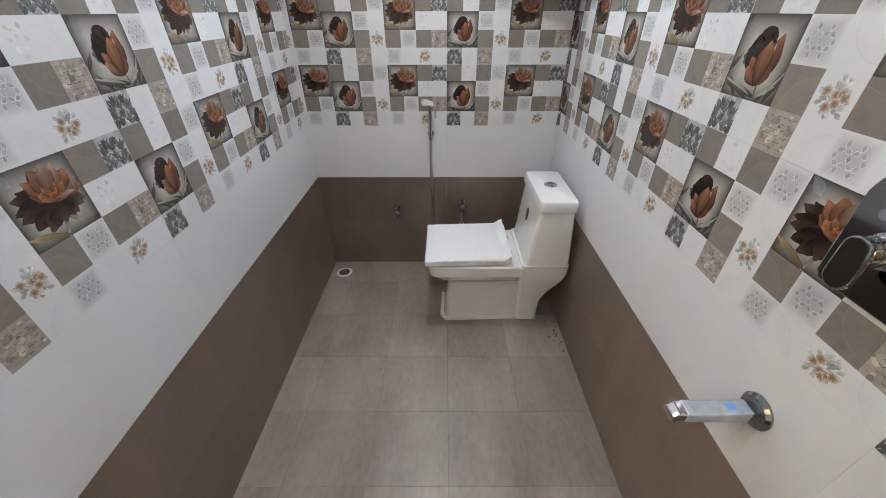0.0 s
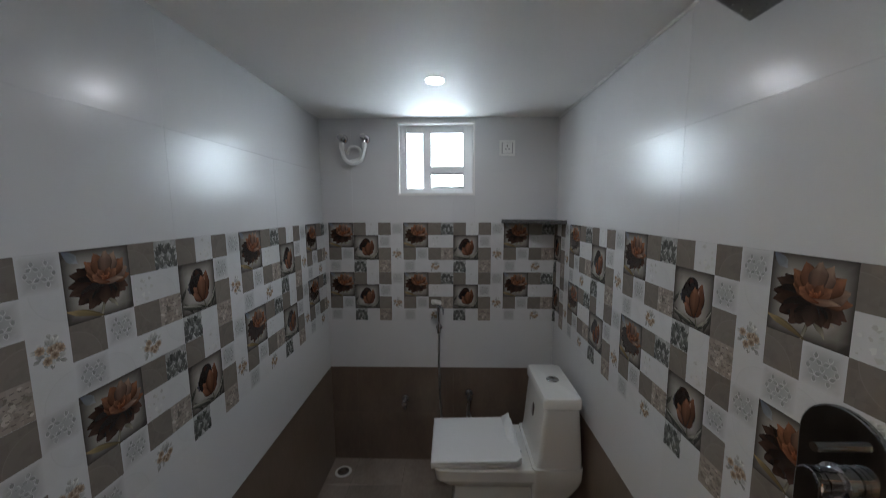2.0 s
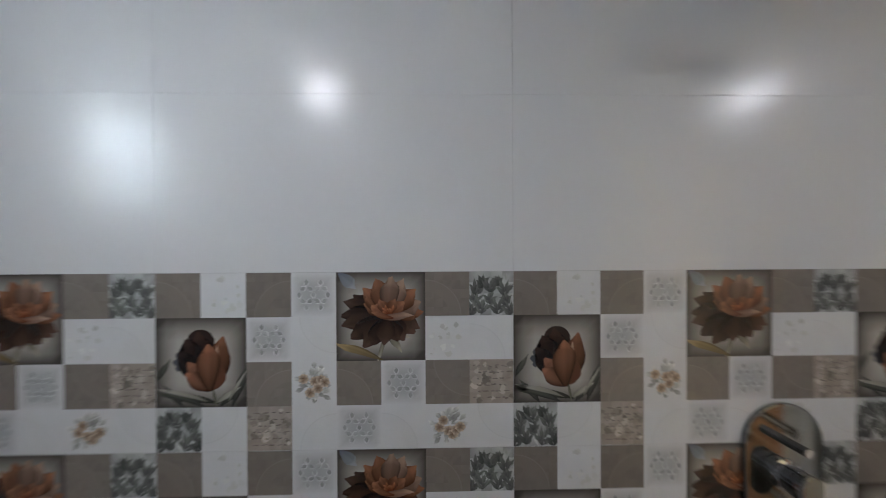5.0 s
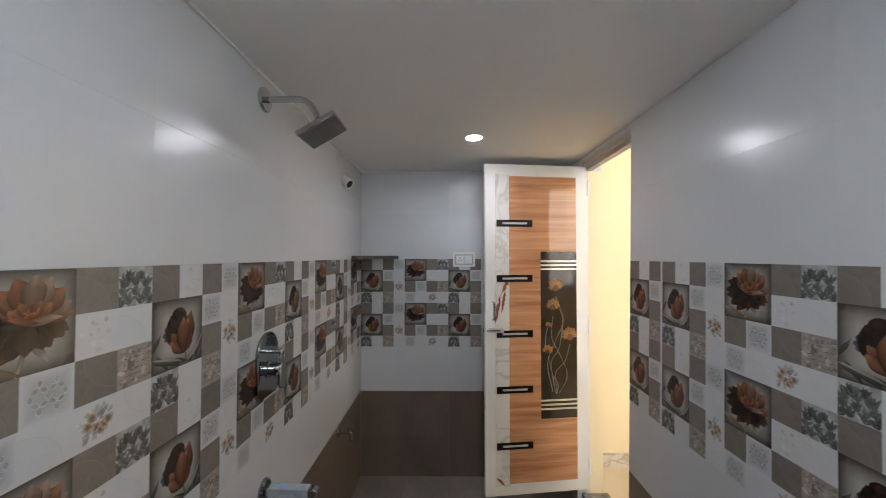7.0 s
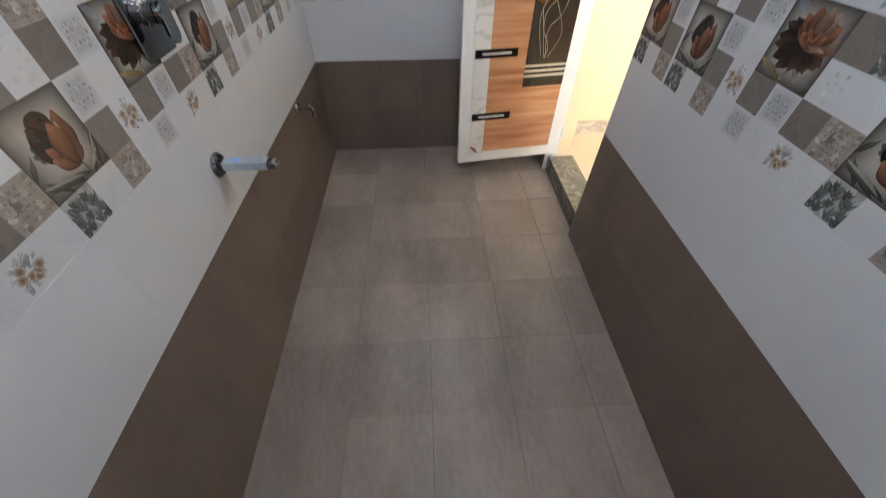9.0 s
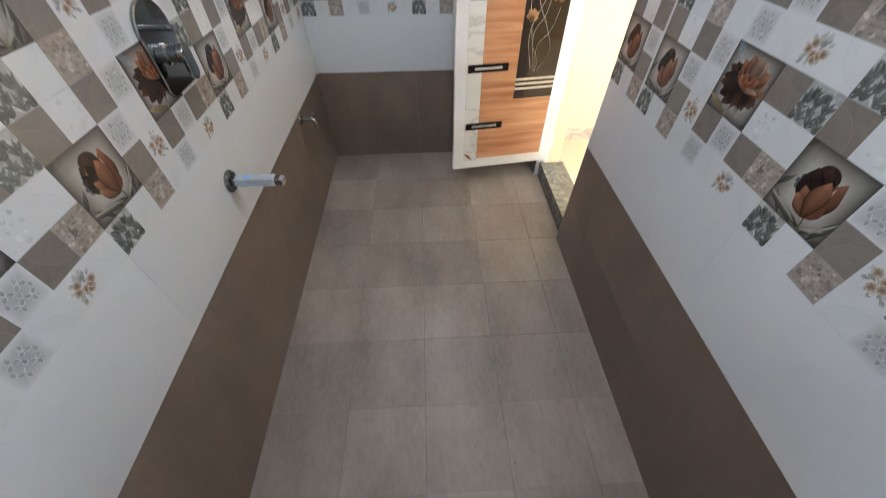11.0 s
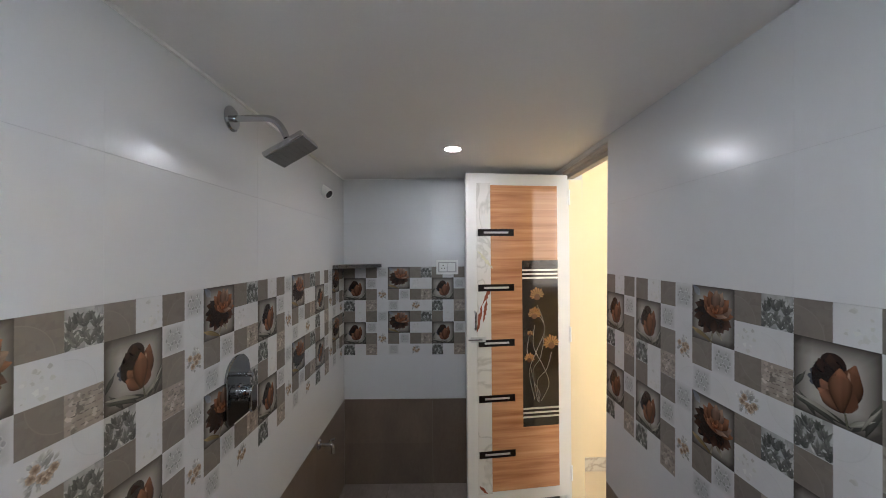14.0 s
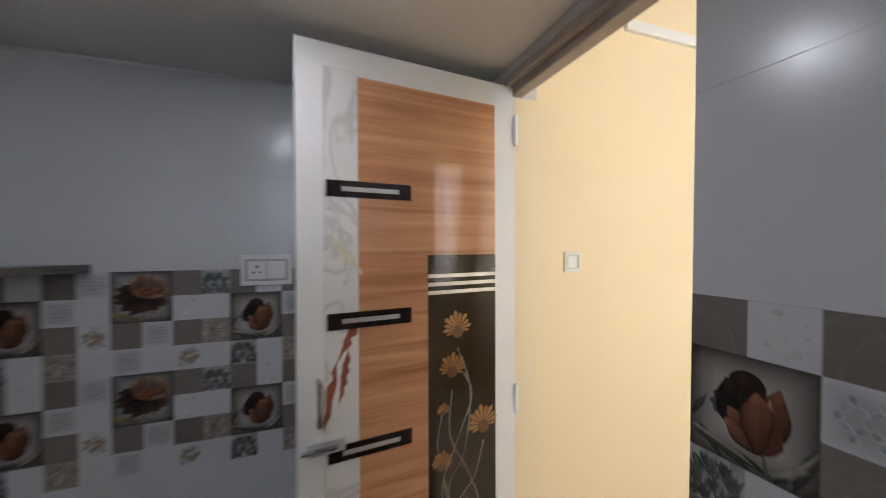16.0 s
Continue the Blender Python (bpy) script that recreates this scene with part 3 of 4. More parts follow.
    ring = part("flush_button", turned(((0.030, 0.739), (0.031, 0.744), (0.026, 0.747), (0.022, 0.745), (0.0001, 0.745)), "z", 28, (1.283, yc, 0)), CHROME, lid2, "round chrome dual flush button", True)
    bm = turned(((0.0001, -0.002), (0.021, -0.002), (0.021, 0.0), (0.018, 0.0015), (0.0001, 0.0015)), "x", 24)
    for v in bm.verts:
        v.co = Matrix.Rotation(radians(5), 3, "Y") @ Vector((-v.co.x, v.co.y * 0.95, v.co.z * 1.65)) + Vector((1.190, yc, 0.587))
    bmesh.ops.recalc_face_normals(bm, faces=bm.faces[:])
    part("badge", bm, BADGE, wc, "dark red-brown oval badge", True)
    # smear of white cement round the foot
    rnd = random.Random(3)
    pts = []
    base = rounded(0.785, 1.285, -0.105, 0.105, 0.03, 0, 8)
    for i, (x, y, z) in enumerate(base):
        pts.append((x + math.copysign(rnd.uniform(0.008, 0.028), x - 1.03), yc + y + math.copysign(rnd.uniform(0.008, 0.028), y), fz + 0.0008))
    inner = [(x, yc + y * 0.98, fz + 0.008) for x, y, z in base]
    bm = bmesh.new()
    a = [bm.verts.new(p) for p in pts]
    b = [bm.verts.new(p) for p in inner]
    for k in range(len(a)):
        bm.faces.new((a[k], a[(k + 1) % len(a)], b[(k + 1) % len(a)], b[k]))
    bmesh.ops.recalc_face_normals(bm, faces=bm.faces[:])
    part("sealant", bm, CEMENT, wc, "rough white cement joint at the floor", True)
    return wc


toilet()

# ---- floor drain ----
dz = floor_z(2.795)
drain = thing("floor_drain", (0.125, 2.795, dz), "round chrome floor drain with white rim", "floor drain")
part("rim", turned(((0.050, -0.004), (0.050, 0.001), (0.044, 0.003), (0.036, 0.003), (0.034, -0.002)), "z", 32), PLASTIC, drain, "white cement rim", True)
grate = part("grate", turned(((0.035, -0.004), (0.035, 0.004), (0.031, 0.006), (0.020, 0.005), (0.0185, 0.002), (0.0001, 0.002)), "z", 32), CHROME, drain, "domed chrome grate", True)
# raised dark bars; the shade of the slots is their colour
for k in range(8):
    a = 2 * math.pi * k / 8
    part("slot", box(-0.0022, 0.0022, -0.005, 0.005, 0.0045, 0.0062), DARK, grate).matrix_basis = pose(0.026 * math.cos(a), 0.026 * math.sin(a), 0, 0, 0, math.degrees(a) + 90)


# ---- taps and sprays on the north wall ----
def flange(r=0.026, depth=0.012):
    return turned(((r, 0.0), (r, -0.003), (r * 0.85, -depth * 0.8), (r * 0.45, -depth), (0.0001, -depth)), "y", 28)


def angle_valve(x, z, label, group, down=True):
    v = thing("angle_valve", (x, L, z), label, "valve", group)
    part("flange", flange(), CHROME, v, "chrome wall flange", True)
    body = part("body", turned(((0.011, -0.010), (0.011, -0.030), (0.014, -0.032), (0.014, -0.046), (0.010, -0.048), (0.010, -0.055)), "y", 20), CHROME, v, "", True)
    part("knob", turned(((0.016, -0.055), (0.018, -0.058), (0.018, -0.072), (0.014, -0.076), (0.0001, -0.077)), "y", 10), CHROME, v, "fluted chrome knob", True)
    part("outlet", turned(((0.009, -0.012), (0.009, -0.030), (0.012, -0.032), (0.012, -0.048)) if down else ((0.009, 0.012), (0.009, 0.030)), "z", 18, (0, -0.039, 0)), CHROME, v, "threaded outlet", True)
    return v


angle_valve(0.495, 0.395, "chrome bib tap on the brown dado", "")
angle_valve(0.895, 0.435, "chrome angle valve feeding the cistern", "angle valves")
angle_valve(0.153, 1.985, "chrome angle valve for the water heater", "heater valves")
angle_valve(0.283, 1.985, "chrome angle valve for the water heater", "heater valves")
pipe = thing("cistern_hose", (0, 0, 0), "braided steel hose from the valve to the cistern", "hose")
part("braid", tube([(0.895, L - 0.039, 0.39), (0.90, L - 0.04, 0.31), (0.97, L - 0.05, 0.22), (1.10, L - 0.09, 0.22), (1.2, 2.70, 0.30)], 0.006, 10), BRUSHED, pipe, "", True)
loop = thing("heater_hose", (0, 0, 0), "white plastic hose looped between two valves", "hose")
part("tube", tube([(0.153, L - 0.039, 1.945), (0.155, L - 0.042, 1.915), (0.175, L - 0.045, 1.862), (0.222, L - 0.046, 1.842), (0.266, L - 0.045, 1.865), (0.281, L - 0.042, 1.915), (0.283, L - 0.039, 1.945)], 0.011, 12), PLASTIC, loop, "", True)
part("coil", tube([(0.180, L - 0.030, 1.895), (0.195, L - 0.028, 1.930), (0.222, L - 0.028, 1.938), (0.250, L - 0.028, 1.928), (0.262, L - 0.030, 1.895), (0.250, L - 0.034, 1.868), (0.2, L - 0.036, 1.856)], 0.008, 10), PLASTIC, loop, "second turn of hose", True)
for x in (0.153, 0.283):
    part("nut", turned(((0.013, 1.925), (0.015, 1.93), (0.015, 1.955), (0.012, 1.96)), "z", 6, (x, L - 0.039, 0)), PLASTIC, loop, "white plastic nut")

spray = thing("bidet_spray", (0, 0, 0), "chrome hand spray with steel hose on a hook", "hand spray")
part("hook", turned(((0.018, L), (0.018, L - 0.006), (0.010, L - 0.012), (0.010, L - 0.034), (0.0001, L - 0.036)), "y", 20, (0.708, 0, 0.862)), CHROME, spray, "chrome wall hook", True)
part("handle", tube([(0.708, L - 0.040, 0.835), (0.707, L - 0.040, 0.88), (0.706, L - 0.040, 0.955), (0.705, L - 0.046, 1.0), (0.700, L - 0.056, 1.02)], 0.0105, 14), CHROME, spray, "chrome spray handle", True)
head = part("spray_head", tube([(0.715, L - 0.045, 1.020), (0.690, L - 0.062, 1.032), (0.672, L - 0.075, 1.034)], 0.015, 16, 4), PLASTIC, spray, "white spray head", True)
part("lever", tube([(0.716, L - 0.048, 1.01), (0.733, L - 0.058, 0.985), (0.735, L - 0.060, 0.955)], 0.0045, 8), CHROME, spray, "chrome trigger lever", True)
part("hose", tube([(0.708, L - 0.040, 0.84), (0.707, L - 0.036, 0.70), (0.712, L - 0.034, 0.50), (0.718, L - 0.034, 0.35), (0.735, L - 0.036, 0.22), (0.80, L - 0.040, 0.17), (0.87, L - 0.040, 0.24), (0.889, L - 0.039, 0.386)], 0.0068, 10), BRUSHED, spray, "braided steel hose", True)


# ---- switches and sockets ----
def plate(name, m, w, h, label, category, modules):
    """A white wall plate; modules: (x, z, width, height, kind)."""
    p = thing(name, (0, 0, 0), label, category)
    p.matrix_world = m
    part("cover", box(-w / 2, w / 2, -0.009, 0.0, -h / 2, h / 2, 0.003), PLASTIC, p, "white plastic cover plate")
    # no groove is cut: a raised grey slab carries its shade as colour
    part("groove", box(-w / 2 + 0.012, w / 2 - 0.012, -0.0096, -0.008, -h / 2 + 0.014, h / 2 - 0.014), GROOVE_SHADE, p, "grey slab coloured as the groove's shadow")
    for x, z, mw, mh, kind in modules:
        k = part(kind, box(x - mw / 2, x + mw / 2, -0.0125, -0.008, z - mh / 2, z + mh / 2, 0.0015), PLASTIC, p)
        if kind == "socket":
            # dark discs on the face, painted as the shade of pin holes
            for hx, hz, r in ((0, 0.011, 0.0042), (-0.009, -0.007, 0.0034), (0.009, -0.007, 0.0034)):
                part("pin_hole", turned(((r, -0.0120), (r, -0.0129), (0.0001, -0.0129)), "y", 12, (x + hx, 0, z + hz)), DARK, k)
        else:
            part("rocker", box(x - mw / 2 + 0.003, x + mw / 2 - 0.003, -0.0155, -0.012, z - mh / 2 + 0.004, z + mh / 2 - 0.004, 0.0015), PLASTIC, k)
    return p


plate("wall_socket", pose(1.106, L, 1.930), 0.09, 0.09, "white three-pin socket high on the tiled wall", "socket", ((0, 0, 0.052, 0.058, "socket"),))
plate("socket_and_switch", pose(0.698, 0, 1.496, 0, 0, 180), 0.150, 0.098, "white plate with a socket and a switch", "socket", ((-0.028, 0, 0.052, 0.056, "socket"), (0.028, 0, 0.052, 0.056, "switch")))
plate("light_switch", pose(-0.500, PY0, 1.500, 0, 0, 180), 0.088, 0.088, "white light switch on the yellow passage wall", "switch", ((-0.008, 0, 0.052, 0.055, "switch"),))
conduit = tagged(link("trunking", box(-PX * -1 + 0.002, -0.79, PY0, PY0 + 0.022, 2.55, 2.60, 0.003), PLASTIC), "white plastic cable trunking on the yellow wall", "trunking")


# ---- corner shelves ----
def corner_shelf(m, a, b, label):
    """A stone slab across a corner: a along the first wall, b along the second, with blunt ends."""
    s = thing("corner_shelf", (0, 0, 0), label, "shelf", "corner shelves")
    s.matrix_world = m
    part("slab", prism(((0, 0), (a, 0), (a, 0.03), (0.035, b), (0, b)), "z", -0.011, 0.011, 0.002), GRANITE, s)
    return s


corner_shelf(pose(W - 0.001, 0.001, 1.512, 0, 0, 90), 0.262, 0.258, "dark granite corner shelf beside the shower")
corner_shelf(pose(W - 0.001, L - 0.001, 1.508, 0, 0, 180), 0.325, 0.20, "dark granite corner shelf above the toilet")

# ---- shower fittings on the east wall ----
shower = thing("shower", (W, 1.332, 2.026), "chrome wall shower with a square rain head", "shower")
part("flange", turned(((0.040, 0.0), (0.040, -0.004), (0.034, -0.009), (0.012, -0.011), (0.0001, -0.011)), "x", 32), CHROME, shower, "round chrome flange", True)
part("arm", tube([(-0.005, 0, 0), (-0.06, 0, 0.002), (-0.118, 0, 0.001), (-0.146, 0, -0.012), (-0.165, 0, -0.038), (-0.176, 0, -0.062)], 0.0105, 14), CHROME, shower, "bent chrome arm", True)
tilt = pose(-0.190, -0.002, -0.099, 0, 30, 0)
hd = part("shower_head", box(-0.069, 0.069, -0.069, 0.069, -0.009, 0.009, 0.004), CHROME, shower, "square chrome rain head")
hd.matrix_basis = tilt
part("spray_face", box(-0.065, 0.065, -0.065, 0.065, -0.0115, -0.0085, 0.001), RUBBER, hd, "grey nozzle face")
nozzle = turned(((0.0022, -0.0112), (0.0015, -0.0132), (0.0001, -0.0132)), "z", 6)
first = None
for i in range(8):
    for j in range(8):
        if first is None:
            first = part("nozzle", nozzle, RUBBER, hd)
            ob = first
        else:
            ob = new("nozzle", first.data)
            ob.parent = hd
        ob.matrix_basis = pose(-0.056 + 0.016 * i, -0.056 + 0.016 * j, 0)
part("ball_joint", turned(((0.010, 0.010), (0.017, 0.012), (0.017, 0.024), (0.013, 0.034), (0.006, 0.038)), "z", 18), CHROME, hd, "chrome swivel", True)

mixer = thing("shower_mixer", (W, 1.304, 1.15), "chrome concealed shower mixer with a lever", "mixer tap")
r = 0.069
outline = [(r * math.cos(radians(a)), 0.052 + r * math.sin(radians(a))) for a in range(0, 181, 9)] + [(-r * 0.95, -0.075), (-r * 0.82, -0.088), (r * 0.82, -0.088), (r * 0.95, -0.075)]
part("back_plate", prism(outline, "x", -0.010, 0.0, 0.003), DARK_REFLECTION_CHROME, mixer, "arched chrome back plate, dark reflection in its colour", False)
part("diverter", tube([(-0.008, 0, 0.058), (-0.052, 0, 0.058)], 0.0075, 18, 2), CHROME, mixer, "chrome diverter pin", True)
part("cartridge", turned(((0.027, -0.009), (0.027, -0.014), (0.021, -0.016), (0.021, -0.030), (0.023, -0.032), (0.023, -0.038)), "x", 30), CHROME, mixer, "chrome cartridge sleeve", True)
lever = part("lever", turned(((0.020, -0.039), (0.022, -0.041), (0.022, -0.052), (0.019, -0.055), (0.0001, -0.056)), "x", 30), CHROME, mixer, "chrome lever hub", True)
grip = [(0.020 * math.cos(radians(q)), 0.004 + 0.020 * math.sin(radians(q))) for q in range(0, 181, 15)] + [(0.020 * math.cos(radians(q)), -0.042 + 0.020 * math.sin(radians(q))) for q in range(180, 361, 15)]
part("grip", prism(grip, "x", -0.058, -0.047, 0.003), DARK_REFLECTION_CHROME, lever, "round-ended chrome lever grip")

spout = thing("bath_spout", (W, 1.312, 0.762), "chrome spout still in bluish protective film", "spout")
part("flange", turned(((0.037, 0.0), (0.037, -0.005), (0.031, -0.011), (0.018, -0.013), (0.0001, -0.013)), "x", 30), DARK_REFLECTION_CHROME, spout, "round chrome flange", True)
neck = part("neck", prism(((-0.008, -0.013), (-0.008, 0.014), (-0.165, 0.011), (-0.178, 0.004), (-0.178, -0.013)), "y", -0.0155, 0.0155, 0.004), CHROME, spout, "square chrome spout")
part("film", prism(((-0.022, -0.0142), (-0.022, 0.0155), (-0.150, 0.0128), (-0.150, -0.0142)), "y", -0.0168, 0.0168, 0.003), WRAP, neck, "crinkled bluish plastic film")
part("sticker", box(-0.068, -0.050, -0.007, 0.007, 0.0135, 0.0156), BLUE, neck, "small blue sticker")
part("mouth", turned(((0.011, -0.012), (0.011, -0.020), (0.0001, -0.020)), "z", 18, (-0.163, 0, 0)), CHROME, spout, "aerator ring", True)

bib = thing("bib_tap", (W, 0.52, 0.567), "small chrome bib tap on the brown dado", "tap")
part("flange", turned(((0.028, 0.0), (0.028, -0.003), (0.022, -0.010), (0.010, -0.012), (0.0001, -0.012)), "x", 26), CHROME, bib, "chrome wall flange", True)
part("body", tube([(-0.008, 0, 0), (-0.04, 0, 0), (-0.066, 0, -0.001), (-0.074, 0, -0.012), (-0.076, 0, -0.044)], 0.0095, 14), CHROME, bib, "curved chrome body", True)
part("handle", tube([(-0.060, 0, 0.004), (-0.064, 0, 0.022), (-0.088, 0, 0.030)], 0.0065, 10), CHROME, bib, "chrome lever handle", True)

stub = thing("pipe_stub", (W, 0.425, 1.955), "open white plastic pipe stub near the ceiling", "pipe")
collar = part("collar", turned(((0.028, 0.020), (0.028, -0.050), (0.0265, -0.052), (0.0235, -0.051), (0.0235, -0.010), (0.0001, -0.010)), "x", 24), PLASTIC, stub, "white plastic pipe", True)
collar.matrix_basis = pose(0, 0, 0, 0, -32, -24)
# dark disc just inside the mouth paints the pipe's inner shade
bore = part("bore", turned(((0.0234, -0.0465), (0.0234, -0.0485), (0.0001, -0.0485)), "x", 20), DARK, stub, "dark disc painted as the bore's shade")
bore.matrix_basis = pose(0, 0, 0, 0, -32, -24)

# ---- bits of site dirt by the toilet ----
rnd = random.Random(11)
bm = bmesh.new()
for _ in range(46):
    x, y = 1.39 - abs(rnd.gauss(0, 0.035)), rnd.uniform(2.12, 2.44)
    r = rnd.uniform(0.0012, 0.0042)
    own = bmesh.ops.create_icosphere(bm, subdivisions=1, radius=r, matrix=Matrix.Translation((x, y, floor_z(y) + 0.4 * r)) @ Matrix.Diagonal((1, rnd.uniform(0.6, 1.6), 0.6, 1)))
for _ in range(34):
    x, y = rnd.uniform(0.1, 1.3), rnd.uniform(0.5, 2.3)
    r = rnd.uniform(0.0008, 0.002)
    bmesh.ops.create_icosphere(bm, subdivisions=1, radius=r, matrix=Matrix.Translation((x, y, floor_z(y) + 0.4 * r)))
tagged(link("debris", bm, DARK), "dark crumbs of dirt on the floor", "dirt", kind="stuff")

# ---- water marks ----
bm = bmesh.new()
bm.faces.new([bm.verts.new((W - 0.0016, y, z)) for y, z in ((1.285, 0.605), (1.350, 0.605), (1.345, 0.745), (1.290, 0.745))])
link("water_mark", bm, RUN, spout, "faint brown run of water below the spout")
bpy.data.objects["water_mark"].matrix_parent_inverse = spout.matrix_world.inverted()

# ---- wall tiles ----
CELL = 0.075
GREY = (0.205, 0.178, 0.155)
PALE = (0.62, 0.622, 0.625)
PAPER = (0.335, 0.29, 0.25)


def tint(colour, f):
    return tuple(v * f for v in colour)


class Print:
    """Collects the coloured pieces of one printed tile: x to the right, z up, the face towards -y."""

    def __init__(self):
        self.bm = bmesh.new()
        self.layer = self.bm.loops.layers.float_color.new("print")
        self.rnd = random.Random(7)
        self.clip = None
        self.count = 0

    def face(self, pts, cols, lift):
        if self.clip:
            x0, x1, z0, z1 = self.clip
            pts = [(min(max(x, x0), x1), min(max(z, z0), z1)) for x, z in pts]
            if max(x for x, _ in pts) - min(x for x, _ in pts) < 1e-5 or max(z for _, z in pts) - min(z for _, z in pts) < 1e-5:
                return
        vs = [self.bm.verts.new((x, -0.00012 * lift, z)) for x, z in pts]
        f = self.bm.faces.new(vs)
        for lp, c in zip(f.loops, cols):
            lp[self.layer] = (*c, 1)
        if f.normal.y > 0 or (f.normal_update() or f.normal.y > 0):
            f.normal_flip()

    def grid(self, x0, x1, z0, z1, n, m, colour, lift):
        for i in range(n):
            for j in range(m):
                q = [(i, j), (i + 1, j), (i + 1, j + 1), (i, j + 1)]
                self.face([(x0 + (x1 - x0) * a / n, z0 + (z1 - z0) * b / m) for a, b in q], [colour(a / n, b / m) for a, b in q], lift)

    def petal(self, x, z, angle, length, width, root, tip, lift, curl=0.0, blunt=0.35, n=8, m=6, edge=0.5, jag=0.06):
        """A petal or leaf from its root at (x, z): dark root, streaks, shaded sides, a pale lip and an uneven end."""
        a = radians(angle)
        self.count += 1
        lift += 0.015 * (self.count % 16)
        streak = [self.rnd.uniform(0.82, 1.15) for _ in range(m + 1)]
        ends = [self.rnd.uniform(1 - jag, 1 + 0.4 * jag) for _ in range(m + 1)]
        rows = []
        for i in range(n + 1):
            s = 1 - (1 - i / n) ** 1.8
            if blunt < 0.3:
                half = width * max(0.02, math.sin(math.pi * s)) ** 0.8
            elif s < 0.66:
                half = width * (0.2 + 0.8 * math.sin(math.pi / 2 * s / 0.66))
            else:
                half = width * (1 - 0.8 * ((s - 0.66) / 0.34) ** 2.6) ** 0.5
            row = []
            for j in range(m + 1):
                w = 2 * j / m - 1
                along = s * length * (1 + (ends[j] - 1) * s * s) * (1 - 0.20 * w * w * s)
                off = w * half + curl * s * s * length
                p = (x + along * math.cos(a) - off * math.sin(a), z + along * math.sin(a) + off * math.cos(a))
                k = streak[j] * (1 - edge * abs(w) ** 2.2) * (1.25 if s > 0.8 and blunt > 0.3 else 1.0)
                row.append((p, tuple((r + (t - r) * s ** 0.8) * k for r, t in zip(root, tip))))
            rows.append(row)
        for r0, r1 in zip(rows, rows[1:]):
            for j in range(m):
                q = (r0[j], r0[j + 1], r1[j + 1], r1[j])
                self.face([p for p, _ in q], [c for _, c in q], lift)

    def blob(self, x, z, r, colour, lift, n=8, rough=0.25):
        self.count += 1
        lift += 0.015 * (self.count % 16)
        pts = [(x + r * self.rnd.uniform(1 - rough, 1 + rough) * math.cos(2 * math.pi * k / n), z + r * self.rnd.uniform(1 - rough, 1 + rough) * math.sin(2 * math.pi * k / n)) for k in range(n)]
        self.face(pts, [tint(colour, self.rnd.uniform(0.85, 1.15))] * n, lift)


def vignette(a, b):
    r = max(abs(a - 0.5), abs(b - 0.5)) * 2
    d = ((a - 0.5) ** 2 + (b - 0.5) ** 2) ** 0.5
    k = max(0.0, min(1.0, (max(r, d * 1.55) - 0.42) / 0.6)) ** 1.15
    lo, hi = (0.05, 0.042, 0.036), (0.46, 0.43, 0.385)
    return tuple(h + (l - h) * k for h, l in zip(hi, lo))


